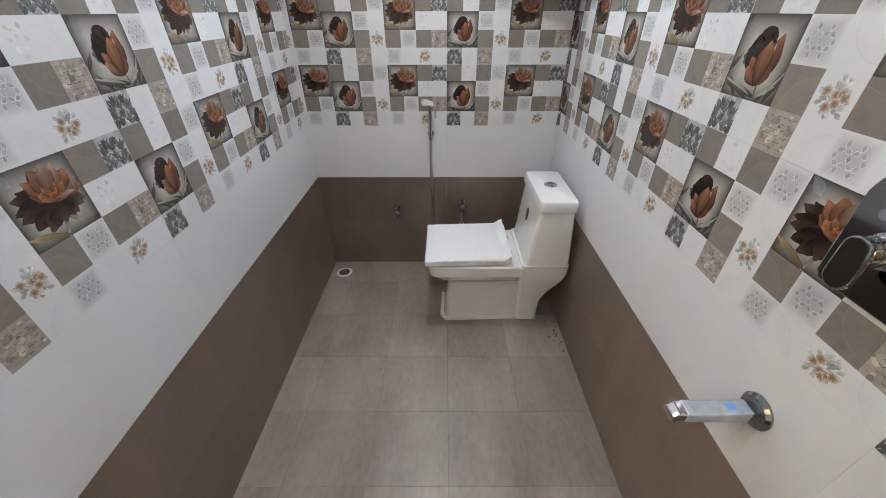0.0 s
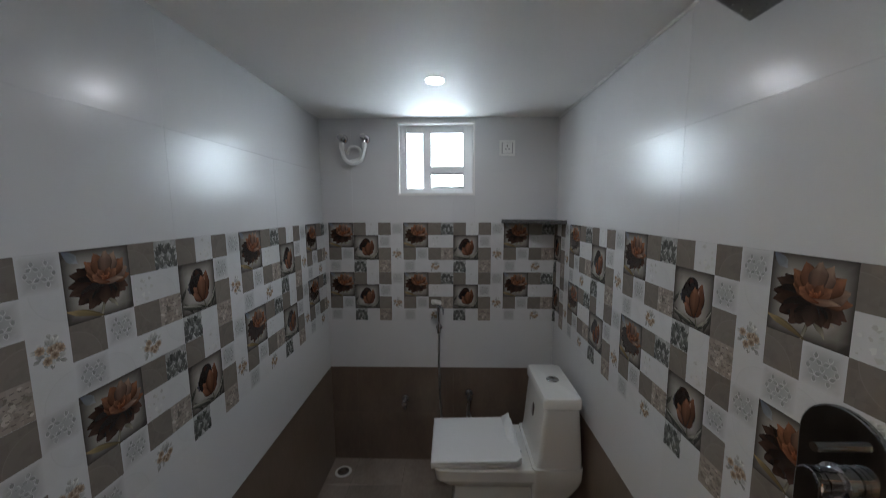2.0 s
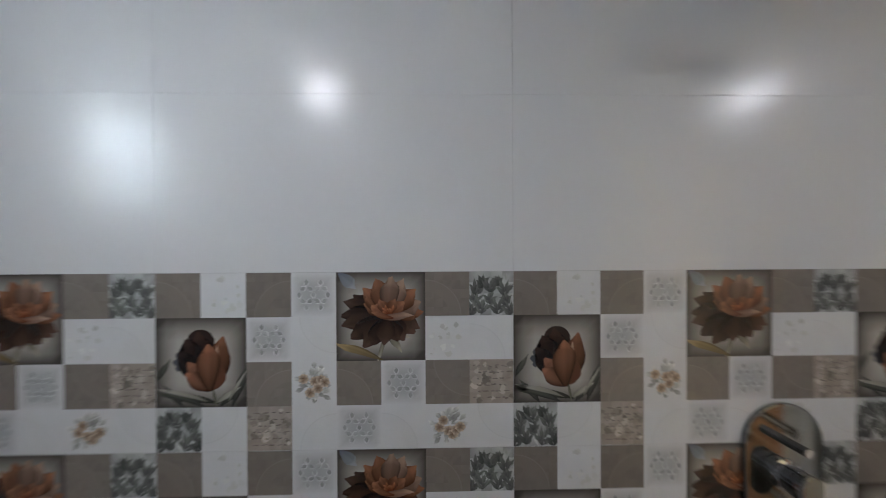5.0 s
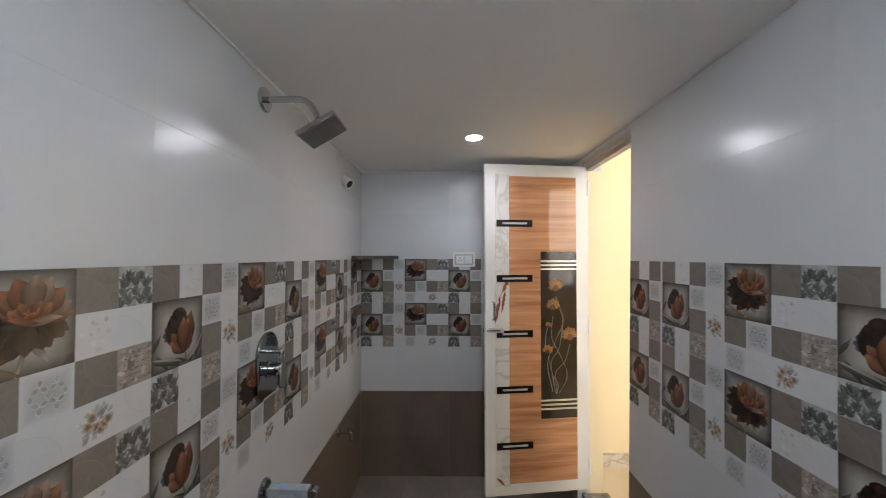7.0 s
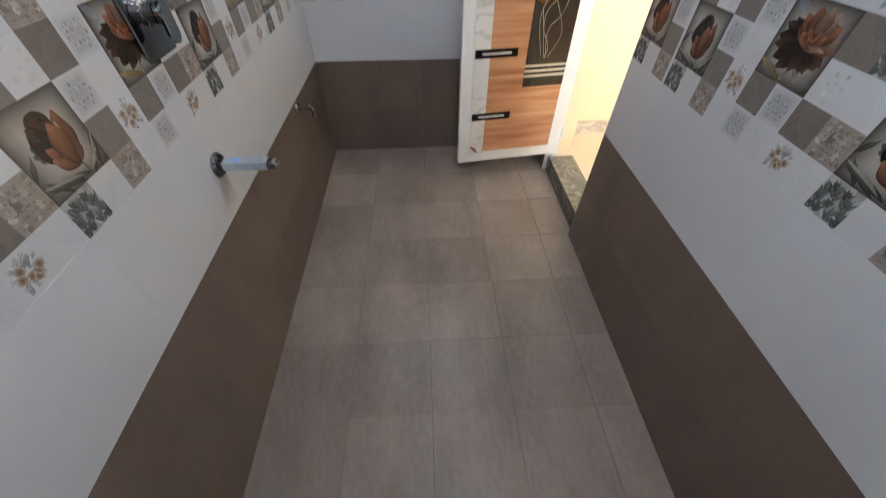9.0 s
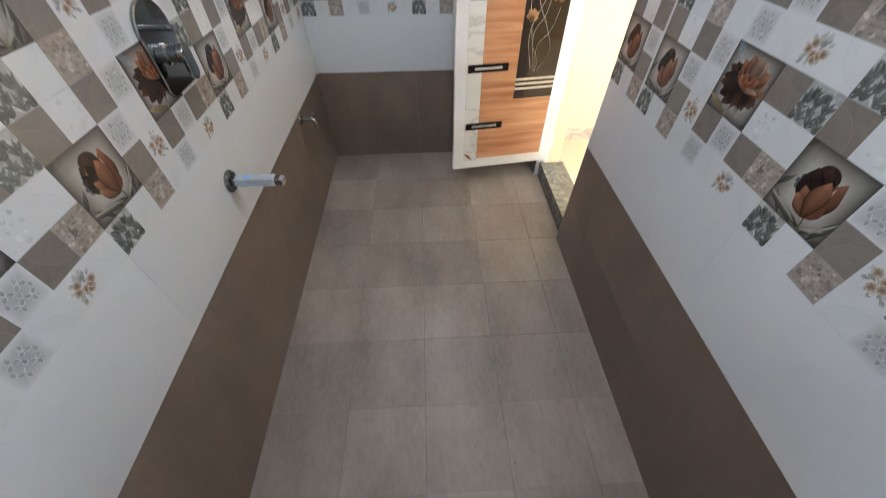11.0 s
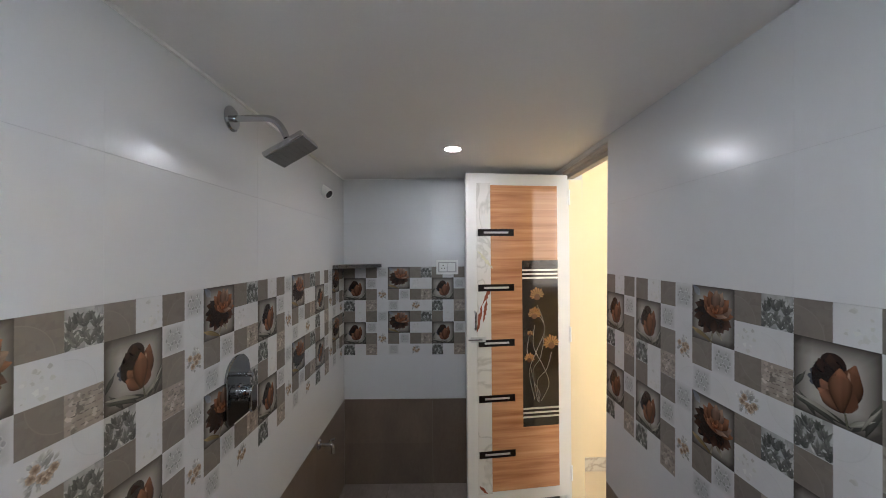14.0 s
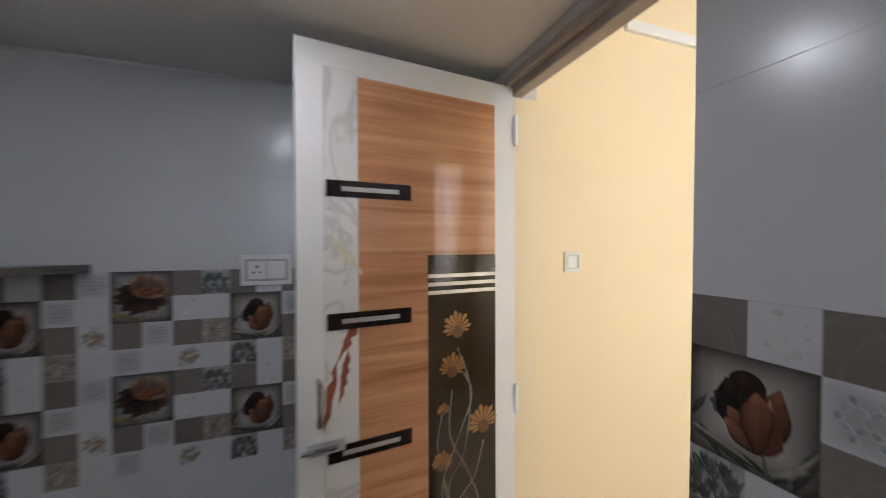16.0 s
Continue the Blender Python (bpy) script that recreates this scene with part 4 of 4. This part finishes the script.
def rose(p, x, z, s):
    p.grid(x, x + s, z, z + s, 8, 8, vignette, 1)
    d0, d1 = (0.010, 0.007, 0.006), (0.050, 0.027, 0.019)
    cx, cz = x + 0.53 * s, z + 0.57 * s
    for ang, ln, wd, cu in ((-62, 0.34, 0.04, 0.1), (-96, 0.44, 0.022, -0.1), (-35, 0.3, 0.03, 0.2)):
        p.petal(cx + 0.02 * s, cz - 0.2 * s, ang, ln * s, wd * s, (0.10, 0.09, 0.06), (0.30, 0.27, 0.21), 2, cu)
    p.petal(x + 0.52 * s, z + 0.0 * s, 152, 0.58 * s, 0.045 * s, (0.10, 0.08, 0.04), (0.30, 0.22, 0.11), 2, 0.12, edge=0.3)
    p.petal(x + 0.03 * s, z + 0.99 * s, -42, 0.26 * s, 0.07 * s, (0.12, 0.14, 0.18), (0.26, 0.27, 0.28), 2, edge=0.1)
    hx, hz = x + 0.58 * s, z + 0.55 * s
    # dark skirt of long petals hanging below the cup
    for k, (ang, ln, wd, f) in enumerate(((150, 0.44, 0.075, 0.8), (166, 0.52, 0.085, 1.0), (182, 0.54, 0.085, 0.7), (338, 0.40, 0.085, 1.5), (198, 0.54, 0.09, 1.2), (320, 0.38, 0.09, 1.9),
                                          (214, 0.52, 0.09, 0.8), (230, 0.48, 0.09, 1.3), (302, 0.36, 0.09, 1.4), (246, 0.42, 0.085, 0.8), (284, 0.34, 0.09, 1.0), (264, 0.36, 0.085, 1.5))):
        p.petal(hx, hz - 0.02 * s, ang, ln * s, 1.25 * wd * s, d0, tint(d1, f), 3 + 0.2 * k, p.rnd.uniform(-0.07, 0.07), 0.95, n=9, edge=0.45, jag=0.05)
    # cup of lit petals, some of them paler and greyer
    warm, pale = (0.245, 0.108, 0.056), (0.30, 0.195, 0.140)
    for k, (ang, ln, wd, c) in enumerate(((158, 0.30, 0.09, tint(warm, 0.75)), (2, 0.40, 0.095, tint(warm, 0.85)), (136, 0.40, 0.11, warm), (22, 0.40, 0.12, tint(pale, 0.85)), (112, 0.42, 0.12, tint(warm, 0.9)),
                                          (44, 0.42, 0.12, warm), (66, 0.43, 0.11, pale), (88, 0.43, 0.11, tint(pale, 0.8)))):
        p.petal(hx, hz - 0.02 * s, ang, ln * s, wd * s, (0.07, 0.020, 0.010), c, 6 + 0.3 * k, p.rnd.uniform(-0.06, 0.06), 0.95, n=10, m=8, edge=0.62, jag=0.05)
    for k, (ang, ln, wd) in enumerate(((150, 0.22, 0.07), (34, 0.24, 0.07), (118, 0.20, 0.06), (62, 0.20, 0.06))):
        p.petal(hx, hz - 0.03 * s, ang, ln * s, wd * s, (0.10, 0.022, 0.010), tint(warm, 1.15 - 0.1 * k), 8.6 + 0.2 * k, 0.04, 0.9, edge=0.5)
    for k in range(9):
        p.petal(hx + p.rnd.uniform(-0.04, 0.04) * s, hz - 0.02 * s, 20 + 17 * k, p.rnd.uniform(0.06, 0.11) * s, 0.020 * s, (0.16, 0.03, 0.012), (0.38, 0.14, 0.06), 9.6 + 0.1 * k, 0, 0.7, n=4, m=2)
    p.petal(hx - 0.12 * s, hz - 0.05 * s, -8, 0.40 * s, 0.045 * s, (0.14, 0.045, 0.02), tint(pale, 1.05), 10.8, 0.16, 0.6)
    p.petal(hx + 0.06 * s, hz - 0.07 * s, 172, 0.26 * s, 0.035 * s, (0.14, 0.04, 0.02), tint(warm, 1.2), 10.9, -0.12, 0.6)


def tulip(p, x, z, s):
    p.grid(x, x + s, z, z + s, 8, 8, vignette, 1)
    g0, g1 = (0.03, 0.03, 0.026), (0.12, 0.12, 0.10)
    w0, w1 = (0.20, 0.19, 0.15), (0.46, 0.44, 0.38)
    for bx, bz, ang, ln, wd, cu, pale in ((0.70, 0.04, 164, 0.72, 0.045, 0.12, 0), (0.58, 0.06, 156, 0.60, 0.03, 0.15, 1), (0.55, 0.0, 150, 0.58, 0.04, 0.2, 0), (0.30, 0.0, 125, 0.38, 0.04, 0.1, 0),
                                          (0.66, 0.04, 40, 0.34, 0.035, -0.1, 1), (0.70, 0.0, 52, 0.42, 0.045, -0.2, 0), (0.84, 0.0, 74, 0.62, 0.05, -0.1, 0), (0.80, 0.06, 66, 0.40, 0.02, -0.1, 1), (0.02, 0.30, 65, 0.3, 0.035, -0.1, 0)):
        p.petal(x + bx * s, z + bz * s, ang, ln * s, wd * s, w0 if pale else g0, w1 if pale else g1, 2 + 0.1 * pale, cu, 0.1)
    p.petal(x + 0.62 * s, z + 0.26 * s, -80, 0.27 * s, 0.014 * s, (0.16, 0.15, 0.11), (0.10, 0.10, 0.07), 2.4)
    for ox, oz, r in ((0.27, 0.57, 0.055), (0.24, 0.50, 0.045), (0.30, 0.64, 0.04), (0.25, 0.44, 0.035)):
        p.blob(x + ox * s, z + oz * s, r * s, (0.085, 0.09, 0.105), 2.6)
    bx, bz = x + 0.60 * s, z + 0.19 * s
    dk = (0.014, 0.009, 0.008)
    for ox, oz, r, c in ((0.50, 0.72, 0.155, (0.030, 0.018, 0.015)), (0.41, 0.62, 0.145, (0.020, 0.013, 0.012)), (0.46, 0.66, 0.12, (0.026, 0.016, 0.013))):
        p.blob(x + ox * s, z + oz * s, r * s, c, 2.8 + r, 22, 0.035)
    for k, (ox, oz, ang, ln, wd, a, b) in enumerate((
            (-0.06, 0.10, 104, 0.57, 0.15, dk, (0.046, 0.024, 0.018)), (-0.08, 0.10, 118, 0.52, 0.14, dk, (0.032, 0.018, 0.015)), (-0.10, 0.10, 132, 0.42, 0.11, dk, (0.026, 0.017, 0.015)),
            (0.03, 0.02, 70, 0.60, 0.12, (0.04, 0.017, 0.010), (0.20, 0.085, 0.045)), (0.05, 0.05, 78, 0.46, 0.028, (0.16, 0.075, 0.045), (0.40, 0.24, 0.16)),
            (0.0, 0.0, 134, 0.40, 0.12, (0.035, 0.015, 0.010), (0.24, 0.108, 0.062)), (0.0, 0.0, 150, 0.34, 0.09, (0.05, 0.02, 0.012), (0.26, 0.115, 0.065)),
            (0.0, -0.01, 98, 0.54, 0.135, (0.06, 0.024, 0.013), (0.25, 0.108, 0.058)))):
        if k == 5:
            p.blob(x + 0.61 * s, z + 0.36 * s, 0.165 * s, (0.10, 0.040, 0.022), 5.4, 20, 0.04)
        p.petal(bx + ox * s, bz + oz * s, ang, ln * s, wd * s, a, b, 3 + 0.5 * k, 0.14 if ang < 90 else -0.10, 0.9, n=12, edge=0.72, jag=0.03)


def lattice(p, x, z, s):
    """Grey leaves laid along a net of hexagons with pale outlines, fading out at the rim."""
    def ground(a, b):
        k = max(0.0, 1 - (max(abs(a - 0.5), abs(b - 0.5)) / 0.46) ** 3)
        return tuple(v + (0.40 - v) * k for v in PALE)
    p.grid(x, x + s, z, z + s, 8, 8, ground, 1)
    e, done = 0.185, set()
    for i in range(-1, 4):
        for j in range(-1, 4):
            cx, cz = 0.18 + e * 1.732 * (i + 0.5 * (j % 2)), 0.22 + 1.5 * e * j
            for q in range(6):
                a0, a1 = radians(30 + 60 * q), radians(90 + 60 * q)
                u, v = (cx + e * math.cos(a0), cz + e * math.sin(a0)), (cx + e * math.cos(a1), cz + e * math.sin(a1))
                mid = (round((u[0] + v[0]) / 2, 2), round((u[1] + v[1]) / 2, 2))
                if mid in done or not (0.10 < mid[0] < 0.90 and 0.09 < mid[1] < 0.91):
                    continue
                done.add(mid)
                ang = math.degrees(math.atan2(v[1] - u[1], v[0] - u[0]))
                g = p.rnd.uniform(0.30, 0.40)
                p.petal(x + s * u[0], z + s * u[1], ang, e * s, 0.062 * s, PALE, PALE, 2, 0, 0.0, 8, 2, 0.0, 0.0)
                p.petal(x + s * (u[0] + 0.02 * math.cos(radians(ang))), z + s * (u[1] + 0.02 * math.sin(radians(ang))), ang, 0.86 * e * s, 0.047 * s, (g, g, g), (g, g * 1.01, g), 2.6, 0, 0.0, 8, 2, 0.1, 0.0)


def plant(p, x, z, s):
    p.grid(x, x + s, z, z + s, 4, 4, lambda a, b: tint((0.40, 0.405, 0.395), p.rnd.uniform(0.6, 1.3)), 1)
    for k in range(16):
        g = p.rnd.uniform(0.30, 0.52)
        p.petal(x + s * p.rnd.uniform(0.05, 0.95), z + s * p.rnd.uniform(0.0, 0.8), 90 + p.rnd.uniform(-50, 50), s * p.rnd.uniform(0.15, 0.3), s * 0.035, (g, g, g * 0.97), (g * 1.2, g * 1.2, g * 1.15), 1.6, 0.1, 0.0, 4, 2, 0.2)
    for ox, oz, tall in ((0.30, 0.62, 0.34), (0.66, 0.66, 0.30), (0.46, 0.26, 0.36), (0.84, 0.24, 0.34), (0.12, 0.26, 0.34), (0.14, 0.46, 0.42), (0.46, 0.52, 0.46), (0.80, 0.44, 0.46), (0.28, 0.04, 0.46), (0.64, 0.02, 0.50), (0.94, 0.0, 0.40), (0.02, 0.0, 0.36)):
        lean = p.rnd.uniform(-14, 14)
        g = p.rnd.uniform(0.05, 0.10)
        for k in range(7):
            up = (abs(k - 3) % 2) * 0.10
            turn = (k - 3) * 24 + p.rnd.uniform(-10, 10)
            p.petal(x + s * ox, z + s * (oz + up), 90 + lean + turn, s * tall * p.rnd.uniform(0.6, 0.95) * (1 - 0.06 * abs(k - 3)), s * 0.042, (g, g * 1.05, g), (g * 2.3, g * 2.4, g * 2.2), 2 + 0.1 * k, -0.004 * turn, 0.0, 5, 2, 0.3)


def script(p, x, z, s):
    p.grid(x, x + s, z, z + s, 4, 4, lambda a, b: tint(PAPER, 0.8 + 0.35 * p.rnd.random()), 1)
    for row in range(6):
        xx = x + s * p.rnd.uniform(0.05, 0.2)
        zz = z + s * (0.12 + 0.145 * row)
        while xx < x + s * 0.88:
            w = s * p.rnd.uniform(0.04, 0.14)
            w = min(w, x + s * 0.97 - xx)
            h = s * p.rnd.uniform(0.014, 0.03)
            up = s * p.rnd.uniform(-0.02, 0.02)
            c = tint(PAPER, p.rnd.uniform(0.35, 0.7))
            p.face([(xx, zz), (xx + w, zz + up), (xx + w, zz + up + h), (xx, zz + h)], [c] * 4, 2)
            xx += w + s * p.rnd.uniform(0.03, 0.09)
    for _ in range(26):
        p.blob(x + s * p.rnd.uniform(0.05, 0.95), z + s * p.rnd.uniform(0.05, 0.95), s * p.rnd.uniform(0.03, 0.10), tint(PAPER, p.rnd.choice((0.55, 0.75, 1.25, 1.5))), 1.6, 9, 0.55)


def posy(p, x, z, s):
    p.grid(x, x + s, z, z + s, 1, 1, lambda a, b: PALE, 1)
    for _ in range(52):
        a, d = p.rnd.uniform(0, 360), p.rnd.uniform(0.03, 0.34)
        g = p.rnd.uniform(0.26, 0.54)
        p.petal(x + s * (0.5 + d * math.cos(radians(a))), z + s * (0.5 + d * math.sin(radians(a))), a + p.rnd.uniform(-50, 50), s * p.rnd.uniform(0.14, 0.24), s * 0.055, (g, g, g * 0.95), (g * 1.2, g * 1.2, g * 1.15), 2, 0, 0.4, 3, 2, 0.2)
    for q in range(6):
        cx, cz = x + s * (0.30 + 0.09 * q + p.rnd.uniform(-0.05, 0.05)), z + s * p.rnd.uniform(0.28, 0.66)
        for k in range(7):
            p.petal(cx, cz, 51 * k + 9 * q, s * 0.13, s * 0.06, (0.22, 0.14, 0.09), (0.50, 0.40, 0.31), 3 + 0.8 * q + 0.1 * k, 0, 0.7, 3, 2, 0.3)


def speckle(p, x, z, s):
    p.grid(x, x + s, z, z + s, 1, 1, lambda a, b: PALE, 1)
    for _ in range(16):
        p.blob(x + s * p.rnd.uniform(0.12, 0.88), z + s * p.rnd.uniform(0.12, 0.88), s * p.rnd.uniform(0.015, 0.08), p.rnd.choice(((0.58, 0.58, 0.555), (0.61, 0.615, 0.60), (0.50, 0.50, 0.47))), 2, 7, 0.5)


def plain(p, x, z, s):
    p.grid(x, x + s, z, z + s, 1, 1, lambda a, b: PALE, 1)
    arc(p, x, z, s, tint(PALE, 0.93), tint(PALE, 0.985))


def arc(p, x, z, s, line, inside):
    """A faint printed ring segment crossing the cell."""
    n, k = 10, p.count % 4
    p.count += 1
    cx, cz = x + s * (k % 2), z + s * (k // 2)
    a0 = {0: 0, 1: 90, 3: 180, 2: 270}[k]
    def at(r, i):
        a = radians(a0 + 90 * i / n)
        return cx + r * s * math.cos(a), cz + r * s * math.sin(a)
    for i in range(n):
        p.face([at(0.80, i), at(0.80, i + 1), at(0.825, i + 1), at(0.825, i)], [line] * 4, 1.5)
        p.face([at(0.55, i), at(0.55, i + 1), at(0.80, i + 1), at(0.80, i)], [inside] * 4, 1.3)


def stone(p, x, z, s):
    f = p.rnd.uniform(0.92, 1.08)
    p.grid(x, x + s, z, z + s, 5, 5, lambda a, b: tint(GREY, f * p.rnd.uniform(0.90, 1.08)), 1)
    arc(p, x, z, s, tint(GREY, f * 1.16), tint(GREY, f * 1.02))


# motif of each cell, top row first; None lies under a flower
MOTIFS = (
    (stone, speckle, stone, lattice, None, None, stone, plant),
    (None, None, lattice, plain, None, None, speckle, plain),
    (None, None, stone, posy, stone, lattice, stone, script),
    (plant, plain, script, plain, lattice, plain, posy, plain))


def floral_tile():
    p = Print()
    for r, row in enumerate(MOTIFS):
        for c, motif in enumerate(row):
            if motif:
                p.clip = (c * CELL, (c + 1) * CELL, 0.3 - (r + 1) * CELL, 0.3 - r * CELL)
                motif(p, c * CELL, 0.3 - (r + 1) * CELL, CELL)
    p.clip = (0, 2 * CELL, 0.075, 0.225)
    tulip(p, 0, 0.075, 2 * CELL)
    p.clip = (4 * CELL, 6 * CELL, 0.15, 0.3)
    rose(p, 4 * CELL, 0.15, 2 * CELL)
    return p.bm


FLORAL = bpy.data.meshes.new("floral_print")
src = floral_tile()
src.to_mesh(FLORAL)
src.free()
tile_cache = {}


def tile_mesh(kind, k0, w, z0, h):
    """Mesh of a tile w wide and h high; a floral one shows its print from k0 on."""
    key = (kind, round(k0, 4), round(w, 4), round(z0, 4), round(h, 4))
    if key in tile_cache:
        return tile_cache[key]
    g, c = 0.00010, 0.00016
    bm = bmesh.new()
    outer = [bm.verts.new((x, 0.0012, z)) for x, z in ((g, g), (w - g, g), (w - g, h - g), (g, h - g))]
    inner = [bm.verts.new((x, 0, z)) for x, z in ((g + c, g + c), (w - g - c, g + c), (w - g - c, h - g - c), (g + c, h - g - c))]
    back = [bm.verts.new((v.co.x, 0.008, v.co.z)) for v in outer]
    bm.faces.new(inner)
    for k in range(4):
        j = (k + 1) % 4
        bm.faces.new((inner[k], outer[k], outer[j], inner[j]))
        bm.faces.new((outer[k], back[k], back[j], outer[j]))
    bmesh.ops.recalc_face_normals(bm, faces=bm.faces[:])
    for f in bm.faces:
        if abs(f.normal.y) > 0.9 and f.normal.y > 0:
            f.normal_flip()
    if kind == "floral":
        bm.faces.ensure_lookup_table()
        bmesh.ops.delete(bm, geom=[bm.faces[0]], context="FACES_ONLY")
        for f in bm.faces:
            f.material_index = 1
        bm.from_mesh(FLORAL)
        for v in list(bm.verts)[12:]:
            v.co.x -= k0
            v.co.z -= z0
        for no, at in (((1, 0, 0), w - g - c), ((-1, 0, 0), g + c), ((0, 0, 1), h - g - c), ((0, 0, -1), g + c)):
            co = Vector(no) * at if sum(no) > 0 else Vector(no) * -at
            bmesh.ops.bisect_plane(bm, geom=[e for f in bm.faces if not f.material_index for e in (f, *f.edges, *f.verts)], plane_co=co, plane_no=no, clear_outer=True)
    me = bpy.data.meshes.new("tile")
    bm.to_mesh(me)
    bm.free()
    for m in ((PRINT, WHITE_TILE) if kind == "floral" else (WHITE_TILE,) if kind == "white" else (BROWN_TILE,)):
        me.materials.append(m)
    tile_cache[key] = me
    return me


ROWS = (("brown", -0.03, 0.3), ("brown", 0.3, 0.6), ("white", 0.6, 0.9), ("floral", 0.9, 1.2), ("floral", 1.2, 1.5), ("white", 1.5, 1.8), ("white", 1.8, H))


def minus(rect, hole):
    """What a hole leaves of a rectangle, as rectangles (x0, x1, z0, z1)."""
    x0, x1, z0, z1 = rect
    if hole is None or hole[0] >= x1 or hole[1] <= x0 or hole[2] >= z1 or hole[3] <= z0:
        return [rect]
    out = []
    if hole[0] > x0 + 0.002:
        out.append((x0, hole[0], z0, z1))
    if hole[1] < x1 - 0.002:
        out.append((hole[1], x1, z0, z1))
    a, b = max(x0, hole[0]), min(x1, hole[1])
    if hole[2] > z0 + 0.002:
        out.append((a, b, z0, hole[2]))
    if hole[3] < z1 - 0.002:
        out.append((a, b, hole[3], z1))
    return out


def tile_wall(wall, m, pieces, hole=None):
    """Tiles one wall. pieces: (start, end, print offset at the start) along the wall, seen from inside, left to right."""
    for kind, z0, z1 in ROWS:
        for a, b, k in pieces:
            for x0, x1, c0, c1 in minus((a, b, z0, z1), hole):
                if x1 - x0 < 0.004 or c1 - c0 < 0.004:
                    continue
                me = tile_mesh(kind, k + x0 - a, x1 - x0, c0 - z0 if kind == "floral" else 0, c1 - c0)
                ob = new("tile", me)
                ob.parent = wall
                ob.matrix_basis = wall.matrix_world.inverted() @ m @ pose(x0, 0, c0, random.uniform(-0.025, 0.025), 0, random.uniform(-0.02, 0.02))


tile_wall(wall_north, pose(0, L, 0), ((X0, 0.195, 0.255 + X0), (0.195, 0.795, 0), (0.795, 1.395, 0), (1.395, W, 0)), WIN)
tile_wall(wall_east, pose(W, L, 0, 0, 0, -90), ((0.0, 0.553, 0.047), (0.553, 1.153, 0), (1.153, 1.753, 0), (1.753, 2.353, 0), (2.353, L, 0)))
tile_wall(wall_south, pose(W, 0, 0, 0, 0, 180), ((0.0, 0.6, 0), (0.6, 1.2, 0), (1.2, W - X0, 0)))
tile_wall(wall_west, LEAN @ pose(0, 0, 0, 0, 0, 90), ((0.0, DOOR[0], 0), (DOOR[0], DOOR[1], 0), (DOOR[1], 1.142, 0), (1.142, 1.742, 0), (1.742, 2.342, 0), (2.342, L, 0)), (DOOR[0], DOOR[1], -1, DOOR[2]))

# ---- floor tiles ----
XS = (X0, 0.195, 0.495, 0.797, 1.1, 1.395, W)
YS = (0.0, 0.3, 0.6, 0.9, 1.2, 1.5, 1.795, 2.09, 2.39, 2.69, L)
slope = math.degrees(math.atan(-0.0145))
for i in range(6):
    if XS[i + 1] - XS[i] < 0.02:
        continue
    for j in range(10):
        w = (XS[i + 1] if i < 4 else W) - XS[i]
        h = YS[j + 1] - YS[j]
        key = ("floor", round(w, 3), round(h, 3))
        if key not in tile_cache:
            g, c, e = 0.0003, 0.0007, 0.0010
            bm = bmesh.new()
            top = [bm.verts.new((x, y, 0)) for x, y in ((e + c, g + c), (w - e - c, g + c), (w - e - c, h - g - c), (e + c, h - g - c))]
            mid = [bm.verts.new((x, y, -0.0011)) for x, y in ((e, g), (w - e, g), (w - e, h - g), (e, h - g))]
            low = [bm.verts.new((v.co.x, v.co.y, -0.01)) for v in mid]
            bm.faces.new(top)
            for k in range(4):
                q = (k + 1) % 4
                bm.faces.new((top[k], mid[k], mid[q], top[q]))
                bm.faces.new((mid[k], low[k], low[q], mid[q]))
            bmesh.ops.recalc_face_normals(bm, faces=bm.faces[:])
            for f in bm.faces:
                if f.normal.z < -0.5:
                    f.normal_flip()
            me = bpy.data.meshes.new("tile")
            bm.to_mesh(me)
            bm.free()
            me.materials.append(FLOOR_TILE)
            tile_cache[key] = me
        ob = new("tile", tile_cache[key])
        ob.parent = floor
        ob.matrix_world = pose(XS[i], YS[j], floor_z(YS[j]) + random.uniform(-0.0004, 0.0004), slope + random.uniform(-0.08, 0.08), random.uniform(-0.08, 0.08), 0)
bm = bmesh.new()
vs = [bm.verts.new((x, y, floor_z(y) - 0.002)) for x, y in ((-0.01, -0.01), (W + 0.01, -0.01), (W + 0.01, L + 0.01), (-0.01, L + 0.01))]
low = [bm.verts.new((v.co.x, v.co.y, -0.05)) for v in vs]
bm.faces.new(vs)
for k in range(4):
    bm.faces.new((vs[k], low[k], low[(k + 1) % 4], vs[(k + 1) % 4]))
part("joint_bed", bm, GROUT, floor, "grey grout between the floor tiles")
